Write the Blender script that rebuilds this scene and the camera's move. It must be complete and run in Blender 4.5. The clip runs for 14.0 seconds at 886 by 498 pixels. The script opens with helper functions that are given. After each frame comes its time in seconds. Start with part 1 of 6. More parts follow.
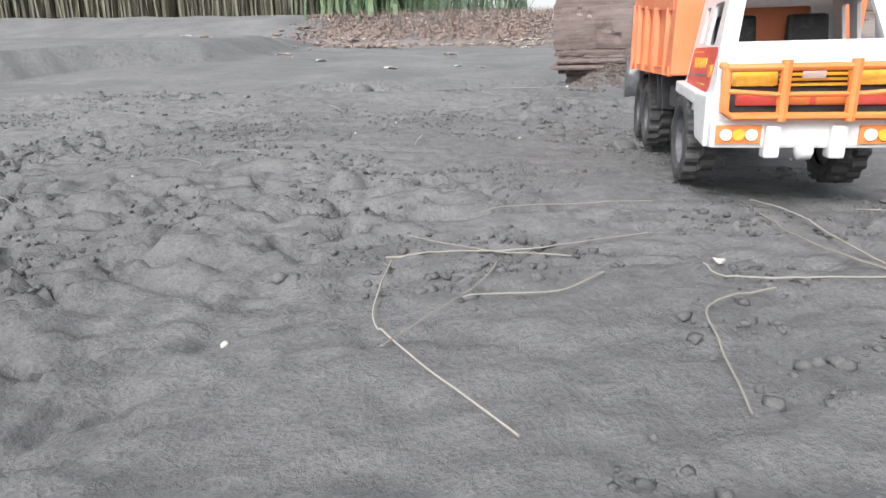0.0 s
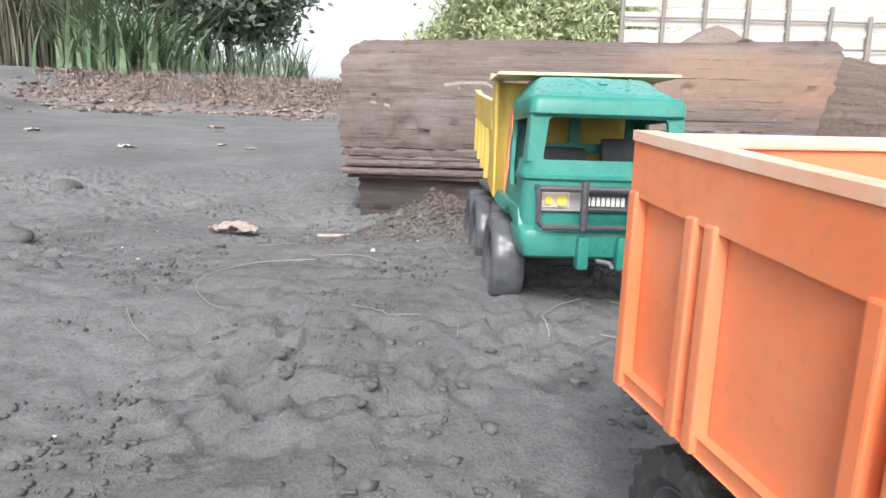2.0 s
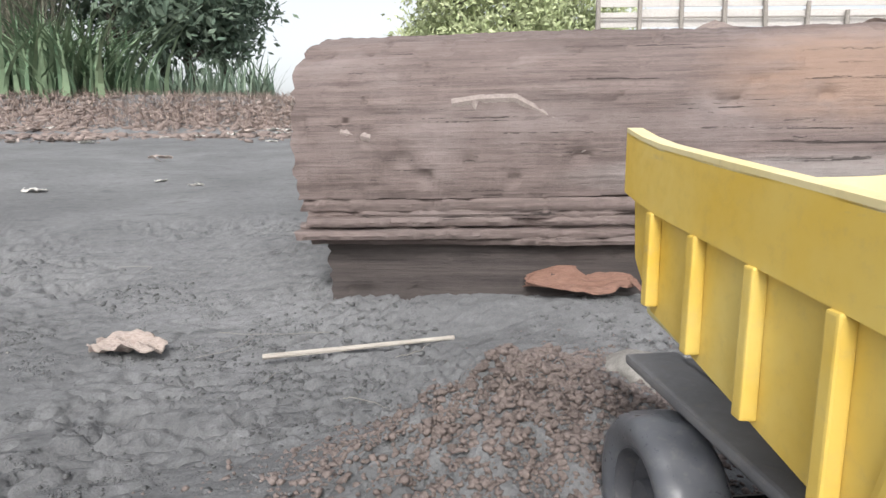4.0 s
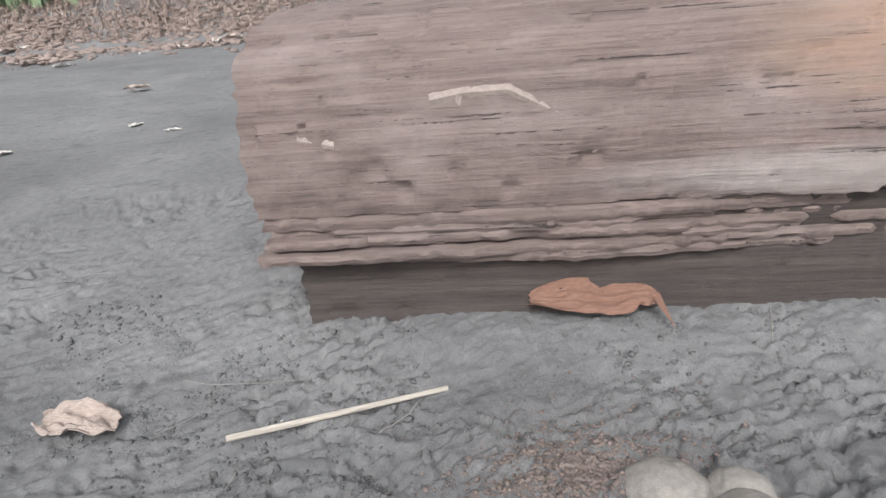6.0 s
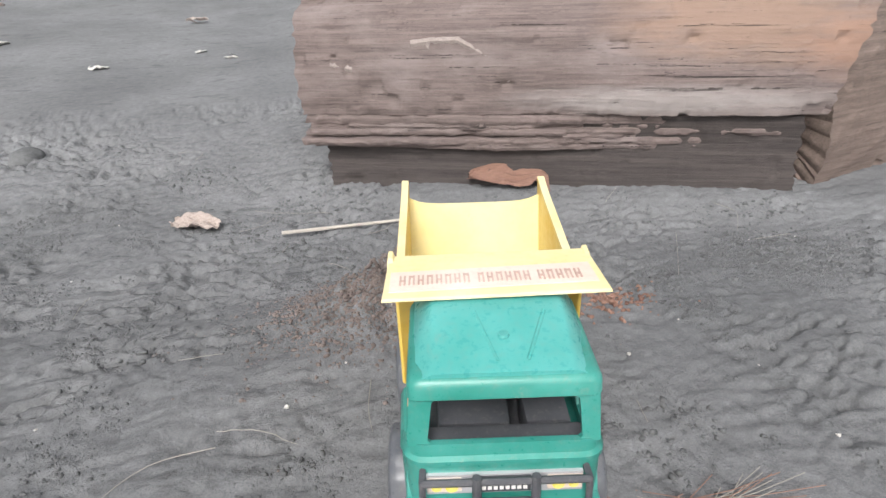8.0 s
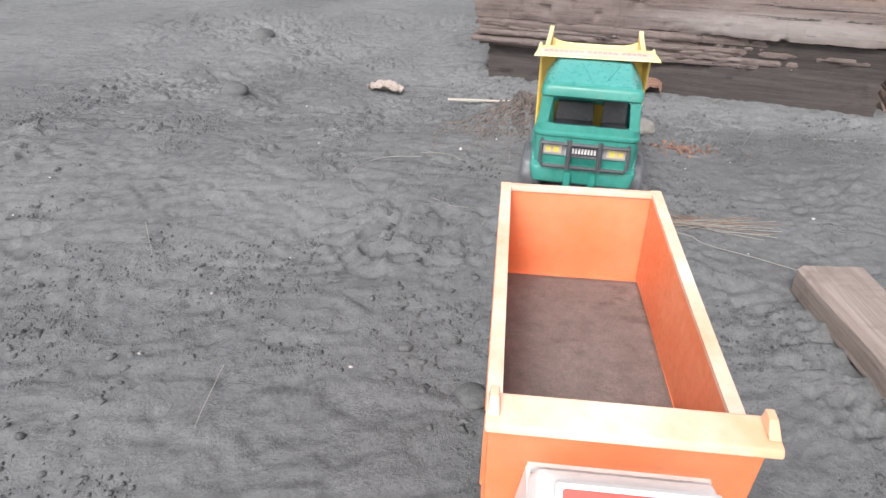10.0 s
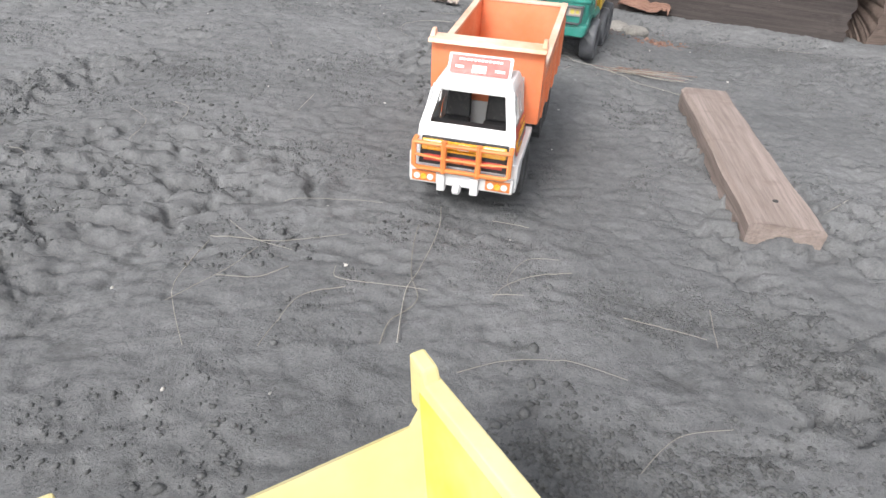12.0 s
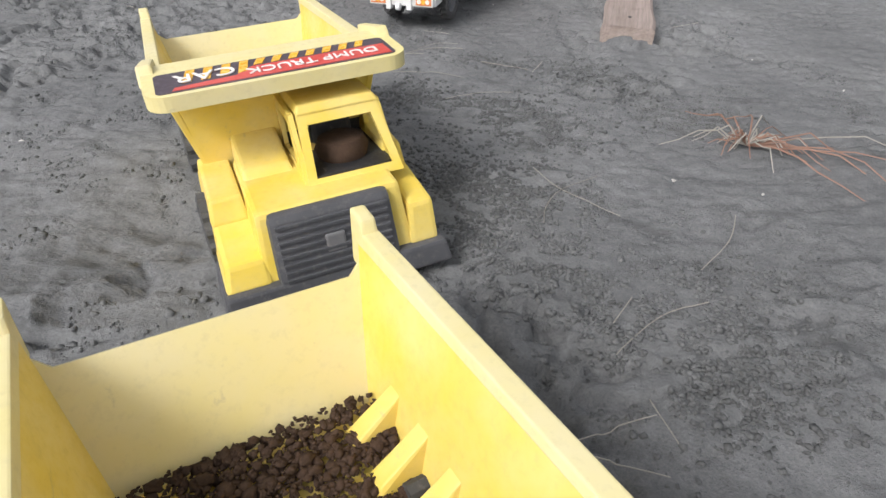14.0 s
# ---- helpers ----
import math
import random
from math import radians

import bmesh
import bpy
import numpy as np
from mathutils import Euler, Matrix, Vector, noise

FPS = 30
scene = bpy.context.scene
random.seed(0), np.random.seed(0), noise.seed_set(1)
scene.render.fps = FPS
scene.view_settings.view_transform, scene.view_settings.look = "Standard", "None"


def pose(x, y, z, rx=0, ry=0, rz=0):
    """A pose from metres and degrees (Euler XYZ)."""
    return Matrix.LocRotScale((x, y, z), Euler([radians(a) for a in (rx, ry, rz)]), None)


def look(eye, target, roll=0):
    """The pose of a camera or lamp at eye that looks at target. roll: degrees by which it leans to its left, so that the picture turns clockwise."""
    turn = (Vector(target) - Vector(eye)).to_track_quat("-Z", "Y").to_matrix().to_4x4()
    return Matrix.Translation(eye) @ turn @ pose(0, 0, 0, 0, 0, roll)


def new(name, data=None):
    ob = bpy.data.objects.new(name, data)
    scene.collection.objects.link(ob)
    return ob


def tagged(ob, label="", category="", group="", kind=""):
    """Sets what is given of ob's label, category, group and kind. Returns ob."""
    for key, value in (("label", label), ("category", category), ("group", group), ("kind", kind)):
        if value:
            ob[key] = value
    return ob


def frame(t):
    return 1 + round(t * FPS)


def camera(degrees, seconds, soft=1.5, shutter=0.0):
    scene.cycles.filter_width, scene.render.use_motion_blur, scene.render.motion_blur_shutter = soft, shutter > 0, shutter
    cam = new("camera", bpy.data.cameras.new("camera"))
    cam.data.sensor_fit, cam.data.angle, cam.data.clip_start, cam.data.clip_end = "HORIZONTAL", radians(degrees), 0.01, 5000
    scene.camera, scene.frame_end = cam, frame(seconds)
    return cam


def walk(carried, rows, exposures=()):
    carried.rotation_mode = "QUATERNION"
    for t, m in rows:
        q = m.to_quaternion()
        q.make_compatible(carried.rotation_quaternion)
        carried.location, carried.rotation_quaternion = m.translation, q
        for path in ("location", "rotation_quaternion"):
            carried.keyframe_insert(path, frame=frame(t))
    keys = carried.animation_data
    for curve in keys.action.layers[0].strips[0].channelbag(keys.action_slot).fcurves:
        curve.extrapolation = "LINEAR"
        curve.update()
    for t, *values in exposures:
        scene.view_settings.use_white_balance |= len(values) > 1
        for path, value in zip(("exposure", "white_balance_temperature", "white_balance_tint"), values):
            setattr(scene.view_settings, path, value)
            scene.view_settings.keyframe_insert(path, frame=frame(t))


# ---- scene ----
cam = camera(70.7, 14.0)
PATH = [
    (0, (0.164, 0.067, 0.096), (0.095, 1.994, -0.435), -0.5),
    (0.5, (0.165, 0.304, 0.106), (0.252, 2.265, -0.276), -0.6),
    (1, (0.214, 0.487, 0.164), (0.451, 2.447, -0.154), -1.2),
    (1.5, (0.233, 0.609, 0.176), (0.688, 2.533, -0.127), 0.4),
    (2, (0.248, 0.771, 0.206), (0.839, 2.652, -0.128), 1.5),
    (2.2, (0.253, 0.834, 0.215), (0.851, 2.713, -0.114), 1.5),
    (2.5, (0.28, 0.932, 0.223), (0.873, 2.812, -0.114), 0.7),
    (3, (0.36, 1.061, 0.248), (0.976, 2.934, -0.09), 0.6),
    (3.5, (0.378, 1.165, 0.251), (1.011, 3.033, -0.083), -0.6),
    (4, (0.364, 1.362, 0.272), (1.021, 3.227, -0.035), -0.9),
    (4.2, (0.379, 1.435, 0.281), (1.035, 3.302, -0.012), -0.9),
    (5.2, (0.44, 1.585, 0.385), (1.05, 3.425, -0.11), -3.0),
    (6.3, (0.495, 1.501, 0.473), (1.051, 3.286, -0.238), -5.0),
    (6.5, (0.496, 1.443, 0.485), (1.052, 3.225, -0.233), -4.6),
    (7, (0.49, 1.226, 0.535), (1.049, 2.991, -0.221), -3.9),
    (7.5, (0.48, 1.066, 0.55), (1.013, 2.827, -0.232), -3.1),
    (8, (0.425, 0.928, 0.518), (0.887, 2.69, -0.308), -2.0),
    (8.3, (0.405, 0.861, 0.5), (0.829, 2.622, -0.347), -1.1),
    (8.5, (0.393, 0.801, 0.485), (0.767, 2.57, -0.37), -0.9),
    (8.7, (0.375, 0.734, 0.477), (0.7, 2.506, -0.391), -0.8),
    (10.8, (0.303, 0.151, 0.418), (0.236, 1.916, -0.519), 4.8),
    (11, (0.316, 0.075, 0.41), (0.208, 1.835, -0.534), 5.3),
    (11.5, (0.386, -0.071, 0.4), (0.25, 1.671, -0.573), 5.0),
    (12, (0.444, -0.203, 0.383), (0.336, 1.519, -0.63), 4.4),
    (12.5, (0.522, -0.324, 0.394), (0.436, 1.377, -0.655), 4.6),
    (13, (0.606, -0.449, 0.395), (0.5, 1.24, -0.67), 3.6),
    (13.5, (0.676, -0.574, 0.358), (0.391, 1.125, -0.659), 0.6),
    (14, (0.775, -0.711, 0.295), (0.413, 0.941, -0.772), 0.5),
]
EXPOSURES = [(0, 0.84), (1.5, 0.9), (3, 0.75), (6.5, 0.7), (8.5, 0.72), (11, 0.74), (12.5, 0.7), (13.5, 0.5), (14, 0.46)]
walk(cam, [(t, look(eye, target, roll)) for t, eye, target, roll in PATH], EXPOSURES)

# ---------- world and light: overcast, soft sun ----------
SUN_ELEV, SUN_TURN = 42.0, 205.0
world = bpy.data.worlds.new("sky")
scene.world = world
world.use_nodes = True
wn = world.node_tree
sky = wn.nodes.new("ShaderNodeTexSky")
sky.sky_type = "NISHITA"
sky.sun_disc = False
sky.sun_elevation, sky.sun_rotation = radians(SUN_ELEV), radians(SUN_TURN)
sky.air_density, sky.dust_density, sky.ozone_density = 1.0, 4.0, 1.0
hue = wn.nodes.new("ShaderNodeHueSaturation")
hue.inputs["Saturation"].default_value = 0.22
wn.links.new(sky.outputs[0], hue.inputs["Color"])
wn.links.new(hue.outputs[0], wn.nodes["Background"].inputs["Color"])
wn.nodes["Background"].inputs["Strength"].default_value = 0.15
sun = new("sun", bpy.data.lights.new("sun", "SUN"))
sun.data.energy, sun.data.angle, sun.data.color = 1.3, radians(16), (1.0, 0.975, 0.95)
sun_way = Vector((math.sin(radians(SUN_TURN)) * math.cos(radians(SUN_ELEV)), math.cos(radians(SUN_TURN)) * math.cos(radians(SUN_ELEV)), math.sin(radians(SUN_ELEV))))
sun.matrix_world = look(sun_way * 20, (0, 0, 0))


# ---------- materials ----------
def mat_base(name, rough=0.6, metal=0.0):
    m = bpy.data.materials.new(name)
    m.use_nodes = True
    nt = m.node_tree
    b = nt.nodes["Principled BSDF"]
    b.inputs["Roughness"].default_value, b.inputs["Metallic"].default_value = rough, metal
    return m, nt, b


def noise_node(nt, scale, detail=5, rough=0.6, stretch=None, offset=None):
    tc = nt.nodes.new("ShaderNodeTexCoord")
    mp = nt.nodes.new("ShaderNodeMapping")
    if stretch:
        mp.inputs["Scale"].default_value = stretch
    if offset:
        mp.inputs["Location"].default_value = offset
    n = nt.nodes.new("ShaderNodeTexNoise")
    n.inputs["Scale"].default_value, n.inputs["Detail"].default_value, n.inputs["Roughness"].default_value = scale, detail, rough
    nt.links.new(tc.outputs["Object"], mp.inputs["Vector"])
    nt.links.new(mp.outputs[0], n.inputs["Vector"])
    return n.outputs["Fac"]


def ramp(nt, fac, *stops):
    r = nt.nodes.new("ShaderNodeValToRGB")
    while len(r.color_ramp.elements) < len(stops):
        r.color_ramp.elements.new(0.5)
    for e, (p, c) in zip(r.color_ramp.elements, stops):
        e.position, e.color = p, (*c, 1) if len(c) == 3 else c
    nt.links.new(fac, r.inputs[0])
    return r.outputs[0]


def mixc(nt, fac, a, b, mode="MIX"):
    n = nt.nodes.new("ShaderNodeMix")
    n.data_type, n.blend_type = "RGBA", mode
    for sock, v in ((n.inputs[0], fac), (n.inputs[6], a), (n.inputs[7], b)):
        if isinstance(v, (int, float)):
            sock.default_value = v
        elif isinstance(v, tuple):
            sock.default_value = (*v, 1)
        else:
            nt.links.new(v, sock)
    return n.outputs[2]


def bump(nt, b, fac, strength, dist, prev=None):
    n = nt.nodes.new("ShaderNodeBump")
    n.inputs["Strength"].default_value, n.inputs["Distance"].default_value = strength, dist
    nt.links.new(fac, n.inputs["Height"])
    if prev is not None:
        nt.links.new(prev, n.inputs["Normal"])
    nt.links.new(n.outputs[0], b.inputs["Normal"])
    return n.outputs[0]


def plastic(name, col, worn, rough=0.42, dust=0.25, dirt=(0.3, 0.27, 0.23)):
    """Coloured toy plastic, sun-bleached in patches, with fine scratches and a film of sand dust."""
    m, nt, b = mat_base(name, rough)
    big = noise_node(nt, 14, 4)
    c = mixc(nt, ramp(nt, big, (0.35, (0, 0, 0)), (0.7, (1, 1, 1))), col, worn)
    fine = noise_node(nt, 160, 6, 0.7)
    spots = ramp(nt, fine, (0.52, (0, 0, 0)), (0.72, (dust,) * 3))
    c = mixc(nt, spots, c, dirt)
    scuff = noise_node(nt, 45, 8, 0.75, (1, 0.25, 1))
    c = mixc(nt, ramp(nt, scuff, (0.62, (0, 0, 0)), (0.7, (0.35,) * 3)), c, dirt)
    nt.links.new(c, b.inputs["Base Color"])
    nt.links.new(ramp(nt, fine, (0.3, (rough - 0.08,) * 3), (0.8, (min(1, rough + 0.3),) * 3)), b.inputs["Roughness"])
    bump(nt, b, scuff, 0.15, 0.0008)
    return m


def earth(name, dark, light, grain=1.0, wet=0.9, relief=0.6):
    m, nt, b = mat_base(name, wet)
    b.inputs["Specular IOR Level"].default_value = 0.2
    a = noise_node(nt, 2.2 * grain, 6, 0.6)
    f = noise_node(nt, 55 * grain, 8, 0.7)
    g = noise_node(nt, 420 * grain, 4, 0.7)
    c = mixc(nt, ramp(nt, a, (0.3, (0, 0, 0)), (0.72, (1, 1, 1))), dark, light)
    c = mixc(nt, 1.0, c, ramp(nt, f, (0.25, (0.72,) * 3), (0.75, (1.18,) * 3)), "MULTIPLY")
    c = mixc(nt, 1.0, c, ramp(nt, g, (0.3, (0.8,) * 3), (0.7, (1.15,) * 3)), "MULTIPLY")
    damp = noise_node(nt, 19 * grain, 6, 0.65, (0.6, 1.3, 1))
    c = mixc(nt, ramp(nt, damp, (0.56, (0, 0, 0)), (0.66, (0.5,) * 3)), c, tuple(0.55 * v for v in dark))
    nt.links.new(c, b.inputs["Base Color"])
    n1 = bump(nt, b, f, relief, 0.006 / grain)
    bump(nt, b, g, relief * 0.8, 0.0016 / grain, n1)
    return m


def wood(name, dark, light, stain=None, scale=1.0, blots=(), along_y=False, cracks=0.0):
    m, nt, b = mat_base(name, 0.85)
    g = noise_node(nt, 9 * scale, 8, 0.65, (6, 0.35, 9) if along_y else (0.35, 6, 9))
    g2 = noise_node(nt, 40 * scale, 6, 0.7, (5, 0.18, 7) if along_y else (0.18, 5, 7))
    c = mixc(nt, ramp(nt, g, (0.3, (0, 0, 0)), (0.7, (1, 1, 1))), dark, light)
    c = mixc(nt, 1.0, c, ramp(nt, g2, (0.3, (0.72,) * 3), (0.55, (1.05,) * 3)), "MULTIPLY")
    for col, sc, lo, hi, off in stain or ():
        k = noise_node(nt, sc, 6, 0.62, (0.7, 1.2, 1.8), off)
        c = mixc(nt, ramp(nt, k, (lo, (0, 0, 0)), (hi, (0.7,) * 3)), c, col)
    for col, at, size in blots:
        tc, mp, gr = nt.nodes.new("ShaderNodeTexCoord"), nt.nodes.new("ShaderNodeMapping"), nt.nodes.new("ShaderNodeTexGradient")
        gr.gradient_type = "SPHERICAL"
        mp.inputs["Scale"].default_value = [1 / s for s in size]
        mp.inputs["Location"].default_value = [-p / s for p, s in zip(at, size)]
        nt.links.new(tc.outputs["Object"], mp.inputs["Vector"])
        nt.links.new(mp.outputs[0], gr.inputs[0])
        ragged = nt.nodes.new("ShaderNodeMath")
        ragged.operation = "MULTIPLY"
        nt.links.new(gr.outputs["Fac"], ragged.inputs[0])
        nt.links.new(noise_node(nt, 16, 7, 0.65, (0.5, 1, 2.5)), ragged.inputs[1])
        c = mixc(nt, ramp(nt, ragged.outputs[0], (0.08, (0, 0, 0)), (0.32, (0.7,) * 3)), c, col)
    n1 = None
    if cracks:
        # fine dark checks that run with the grain, in places only
        k1 = noise_node(nt, 26, 4, 0.6, (0.09, 3, 4.2), (1.3, 0, 0))
        k2 = noise_node(nt, 60, 3, 0.6, (0.07, 3, 3.4), (0, 0, 2.1))
        for k, lo, hi in ((k1, 0.3, 0.36), (k2, 0.27, 0.33)):
            dark_line = ramp(nt, k, (lo, (cracks,) * 3), (hi, (0, 0, 0)))
            c = mixc(nt, dark_line, c, tuple(0.28 * v for v in dark))
            n1 = bump(nt, b, ramp(nt, k, (lo, (0, 0, 0)), (hi, (1, 1, 1))), 0.6, 0.004, n1)
    nt.links.new(c, b.inputs["Base Color"])
    n1 = bump(nt, b, g, 0.5, 0.006, n1)
    bump(nt, b, g2, 0.7, 0.003, n1)
    return m


def leafy(name, dark, light, rough=0.6):
    m, nt, b = mat_base(name, rough)
    geo = nt.nodes.new("ShaderNodeNewGeometry")
    c = mixc(nt, geo.outputs["Random Per Island"], dark, light)
    f = noise_node(nt, 3, 4)
    c = mixc(nt, 1.0, c, ramp(nt, f, (0.3, (0.7,) * 3), (0.7, (1.2,) * 3)), "MULTIPLY")
    nt.links.new(c, b.inputs["Base Color"])
    b.inputs["Specular IOR Level"].default_value = 0.25
    return m


M_SAND = earth("grey_sand", (0.146, 0.149, 0.153), (0.23, 0.234, 0.240), 1.0, 0.92, 0.9)
M_CLOD = earth("sand_clods", (0.11, 0.112, 0.114), (0.18, 0.183, 0.186), 1.5)
M_SOIL = earth("brown_soil", (0.15, 0.122, 0.112), (0.26, 0.215, 0.198), 1.4)
M_DARKSOIL = earth("dark_moist_soil", (0.028, 0.018, 0.013), (0.085, 0.052, 0.036), 2.0)
M_STONE = earth("pale_stone", (0.22, 0.208, 0.192), (0.35, 0.333, 0.31), 1.8, 0.85, 0.6)
M_BANK = earth("reddish_bank", (0.2, 0.16, 0.145), (0.33, 0.27, 0.245), 0.8)
M_LOG = wood("weathered_log", (0.1, 0.076, 0.07), (0.208, 0.163, 0.152), [((0.245, 0.205, 0.196), 4.5, 0.5, 0.68, (0, 0, 0)), ((0.12, 0.092, 0.085), 3.0, 0.56, 0.75, (2, 1, 0))], 1.0,
    [((0.32, 0.29, 0.28), (0.82, 0.0, 0.225), (0.52, 0.2, 0.05)), ((0.285, 0.19, 0.14), (0.95, 0.05, 0.39), (0.4, 0.3, 0.13)), ((0.28, 0.165, 0.115), (1.2, 0.02, 0.34), (0.2, 0.2, 0.1))], False, 0.9)
# log wood darkened to carry the shade of the undercut
M_LOGSHADE = wood("shaded_log_wood", (0.034, 0.028, 0.027), (0.075, 0.062, 0.058))
M_DRIFT = wood("dark_driftwood", (0.1, 0.075, 0.062), (0.2, 0.15, 0.13), None, 1.0, (), False, 0.8)
M_MUD = earth("dried_mud", (0.3, 0.255, 0.235), (0.36, 0.31, 0.29), 2.0)
M_PLANK = wood("reddish_plank", (0.23, 0.185, 0.165), (0.37, 0.3, 0.275), [((0.17, 0.13, 0.115), 14, 0.55, 0.7, (3, 1, 2))], 0.9, (), True)
M_STICK = wood("bleached_stick", (0.4, 0.36, 0.32), (0.6, 0.56, 0.5), None, 4.0)
M_STRAW = leafy("dry_straw", (0.24, 0.225, 0.2), (0.42, 0.4, 0.36), 0.7)
M_ROOT = leafy("reddish_root", (0.2, 0.11, 0.085), (0.34, 0.21, 0.16), 0.8)
M_LEAFP = wood("pale_dry_leaf", (0.34, 0.27, 0.24), (0.58, 0.5, 0.45), None, 8.0)
M_LEAFB = wood("brown_dry_leaf", (0.2, 0.11, 0.08), (0.32, 0.185, 0.14), None, 8.0)
M_LITTER = earth("white_litter", (0.5, 0.48, 0.45), (0.75, 0.73, 0.7), 1.0)
M_ORANGE = plastic("orange_plastic", (0.8, 0.215, 0.085), (0.82, 0.3, 0.155))
M_PALEORANGE = plastic("worn_orange_rim", (0.8, 0.4, 0.25), (0.8, 0.66, 0.56))
M_BARORANGE = plastic("amber_bar_plastic", (0.7, 0.2, 0.045), (0.74, 0.27, 0.09))
M_WHITE = plastic("white_plastic", (0.68, 0.685, 0.7), (0.63, 0.63, 0.63), 0.38, 0.15)
M_GREEN = plastic("teal_plastic", (0.015, 0.19, 0.15), (0.06, 0.29, 0.25), 0.3, 0.2)
# lighter teal for the cab roof: the sky's reflection put into the colour
M_TEALSHEEN = plastic("sky_sheen_teal", (0.05, 0.29, 0.26), (0.1, 0.38, 0.36), 0.26, 0.15)
M_YELLOW = plastic("ochre_yellow_plastic", (0.64, 0.42, 0.055), (0.7, 0.54, 0.16), 0.36, 0.15)
M_LEMON = plastic("lemon_yellow_plastic", (0.72, 0.53, 0.075), (0.73, 0.59, 0.23), 0.4, 0.15)
M_LEMONRIM = plastic("pale_yellow_rim", (0.68, 0.59, 0.27), (0.67, 0.6, 0.37), 0.45, 0.15)
M_CREAM = plastic("cream_rim", (0.7, 0.58, 0.28), (0.7, 0.62, 0.4), 0.5, 0.2)
M_TYRE = plastic("black_tyre", (0.035, 0.036, 0.04), (0.07, 0.07, 0.072), 0.6, 0.5, (0.2, 0.19, 0.18))
M_TYREG = plastic("dark_grey_tyre", (0.075, 0.08, 0.092), (0.13, 0.135, 0.148), 0.3, 0.4, (0.22, 0.21, 0.2))
M_DARKP = plastic("dark_grey_plastic", (0.05, 0.052, 0.06), (0.09, 0.09, 0.1), 0.5, 0.35, (0.22, 0.21, 0.2))
M_GREYP = plastic("grey_chassis", (0.12, 0.12, 0.128), (0.2, 0.197, 0.2), 0.5, 0.35)
M_BLACK = plastic("black_interior", (0.015, 0.015, 0.017), (0.03, 0.03, 0.033), 0.5, 0.2)
M_RED = plastic("red_sticker", (0.55, 0.05, 0.04), (0.62, 0.12, 0.1), 0.35, 0.1)
M_PAPER = plastic("faded_paper_label", (0.62, 0.5, 0.42), (0.68, 0.6, 0.54), 0.6, 0.2)
M_PALE = plastic("pale_label_ink", (0.8, 0.78, 0.76), (0.75, 0.7, 0.68), 0.4, 0.1)
M_FADED = plastic("faded_print", (0.4, 0.25, 0.21), (0.56, 0.43, 0.37), 0.6, 0.2)
M_INK = plastic("dark_label_ink", (0.06, 0.045, 0.06), (0.1, 0.08, 0.1), 0.5, 0.1)
M_AMBER = plastic("amber_lamp", (0.82, 0.42, 0.03), (0.84, 0.5, 0.09), 0.2, 0.05)
M_PEEL = plastic("peeling_orange_sticker", (0.72, 0.2, 0.07), (0.75, 0.42, 0.3), 0.5, 0.3, (0.5, 0.4, 0.34))
M_LAMP = plastic("yellow_lamp", (0.72, 0.62, 0.1), (0.74, 0.66, 0.2), 0.2, 0.1)
M_CHROME, _nt, _b = mat_base("dull_chrome", 0.25, 0.9)
_b.inputs["Base Color"].default_value = (0.6, 0.6, 0.62, 1)
_b.inputs["Metallic"].default_value = 0.4
M_SMOKE, _nt, _b = mat_base("smoked_window", 0.08)
_b.inputs["Base Color"].default_value = (0.03, 0.03, 0.035, 1)
M_REED = leafy("dry_reeds", (0.1, 0.098, 0.078), (0.22, 0.21, 0.16))
M_GRASS = leafy("green_grass", (0.1, 0.17, 0.1), (0.24, 0.32, 0.2))
M_DRYGRASS = leafy("dry_grass", (0.26, 0.2, 0.175), (0.42, 0.34, 0.3))
M_LEAF = leafy("tree_leaves", (0.1, 0.15, 0.11), (0.19, 0.245, 0.18))
# yellow-green leaves, paled so that the colour holds the distance haze
M_LEAFHAZE = leafy("hazed_tree_leaves", (0.36, 0.42, 0.22), (0.52, 0.56, 0.34))
M_BARK = wood("tree_bark", (0.05, 0.04, 0.032), (0.12, 0.1, 0.085))
M_BOARD = wood("pale_fence_board", (0.42, 0.4, 0.38), (0.6, 0.57, 0.54))
M_POST = wood("fence_wood", (0.2, 0.18, 0.16), (0.36, 0.33, 0.3))


# ---------- mesh helpers ----------
def link_bm(name, bm, mat, parent=None, label="", smooth=False):
    me = bpy.data.meshes.new(name)
    bmesh.ops.recalc_face_normals(bm, faces=bm.faces)
    bm.to_mesh(me)
    bm.free()
    me.materials.append(mat)
    if smooth:
        me.polygons.foreach_set("use_smooth", [True] * len(me.polygons))
        me.set_sharp_from_angle(angle=radians(42))
    ob = new(name, me)
    if parent is not None:
        ob.parent = parent
    if label:
        tagged(ob, label)
    return ob


def part(name, bm, mat, parent, label="", smooth=False):
    return link_bm(name, bm, mat, parent, label, smooth)


def thing(name, m, label, category, group=""):
    ob = new(name)
    ob.empty_display_size = 0.05
    ob.matrix_world = m
    return tagged(ob, label, category, group)


def box(x0, x1, y0, y1, z0, z1, bev=0.0015, bm=None):
    bm2 = bmesh.new()
    bmesh.ops.create_cube(bm2, size=1)
    for v in bm2.verts:
        v.co = Vector((x0 + (v.co.x + 0.5) * (x1 - x0), y0 + (v.co.y + 0.5) * (y1 - y0), z0 + (v.co.z + 0.5) * (z1 - z0)))
    if bev:
        bmesh.ops.bevel(bm2, geom=list(bm2.edges), offset=bev, segments=2, profile=0.6, affect="EDGES")
    return join(bm, bm2)


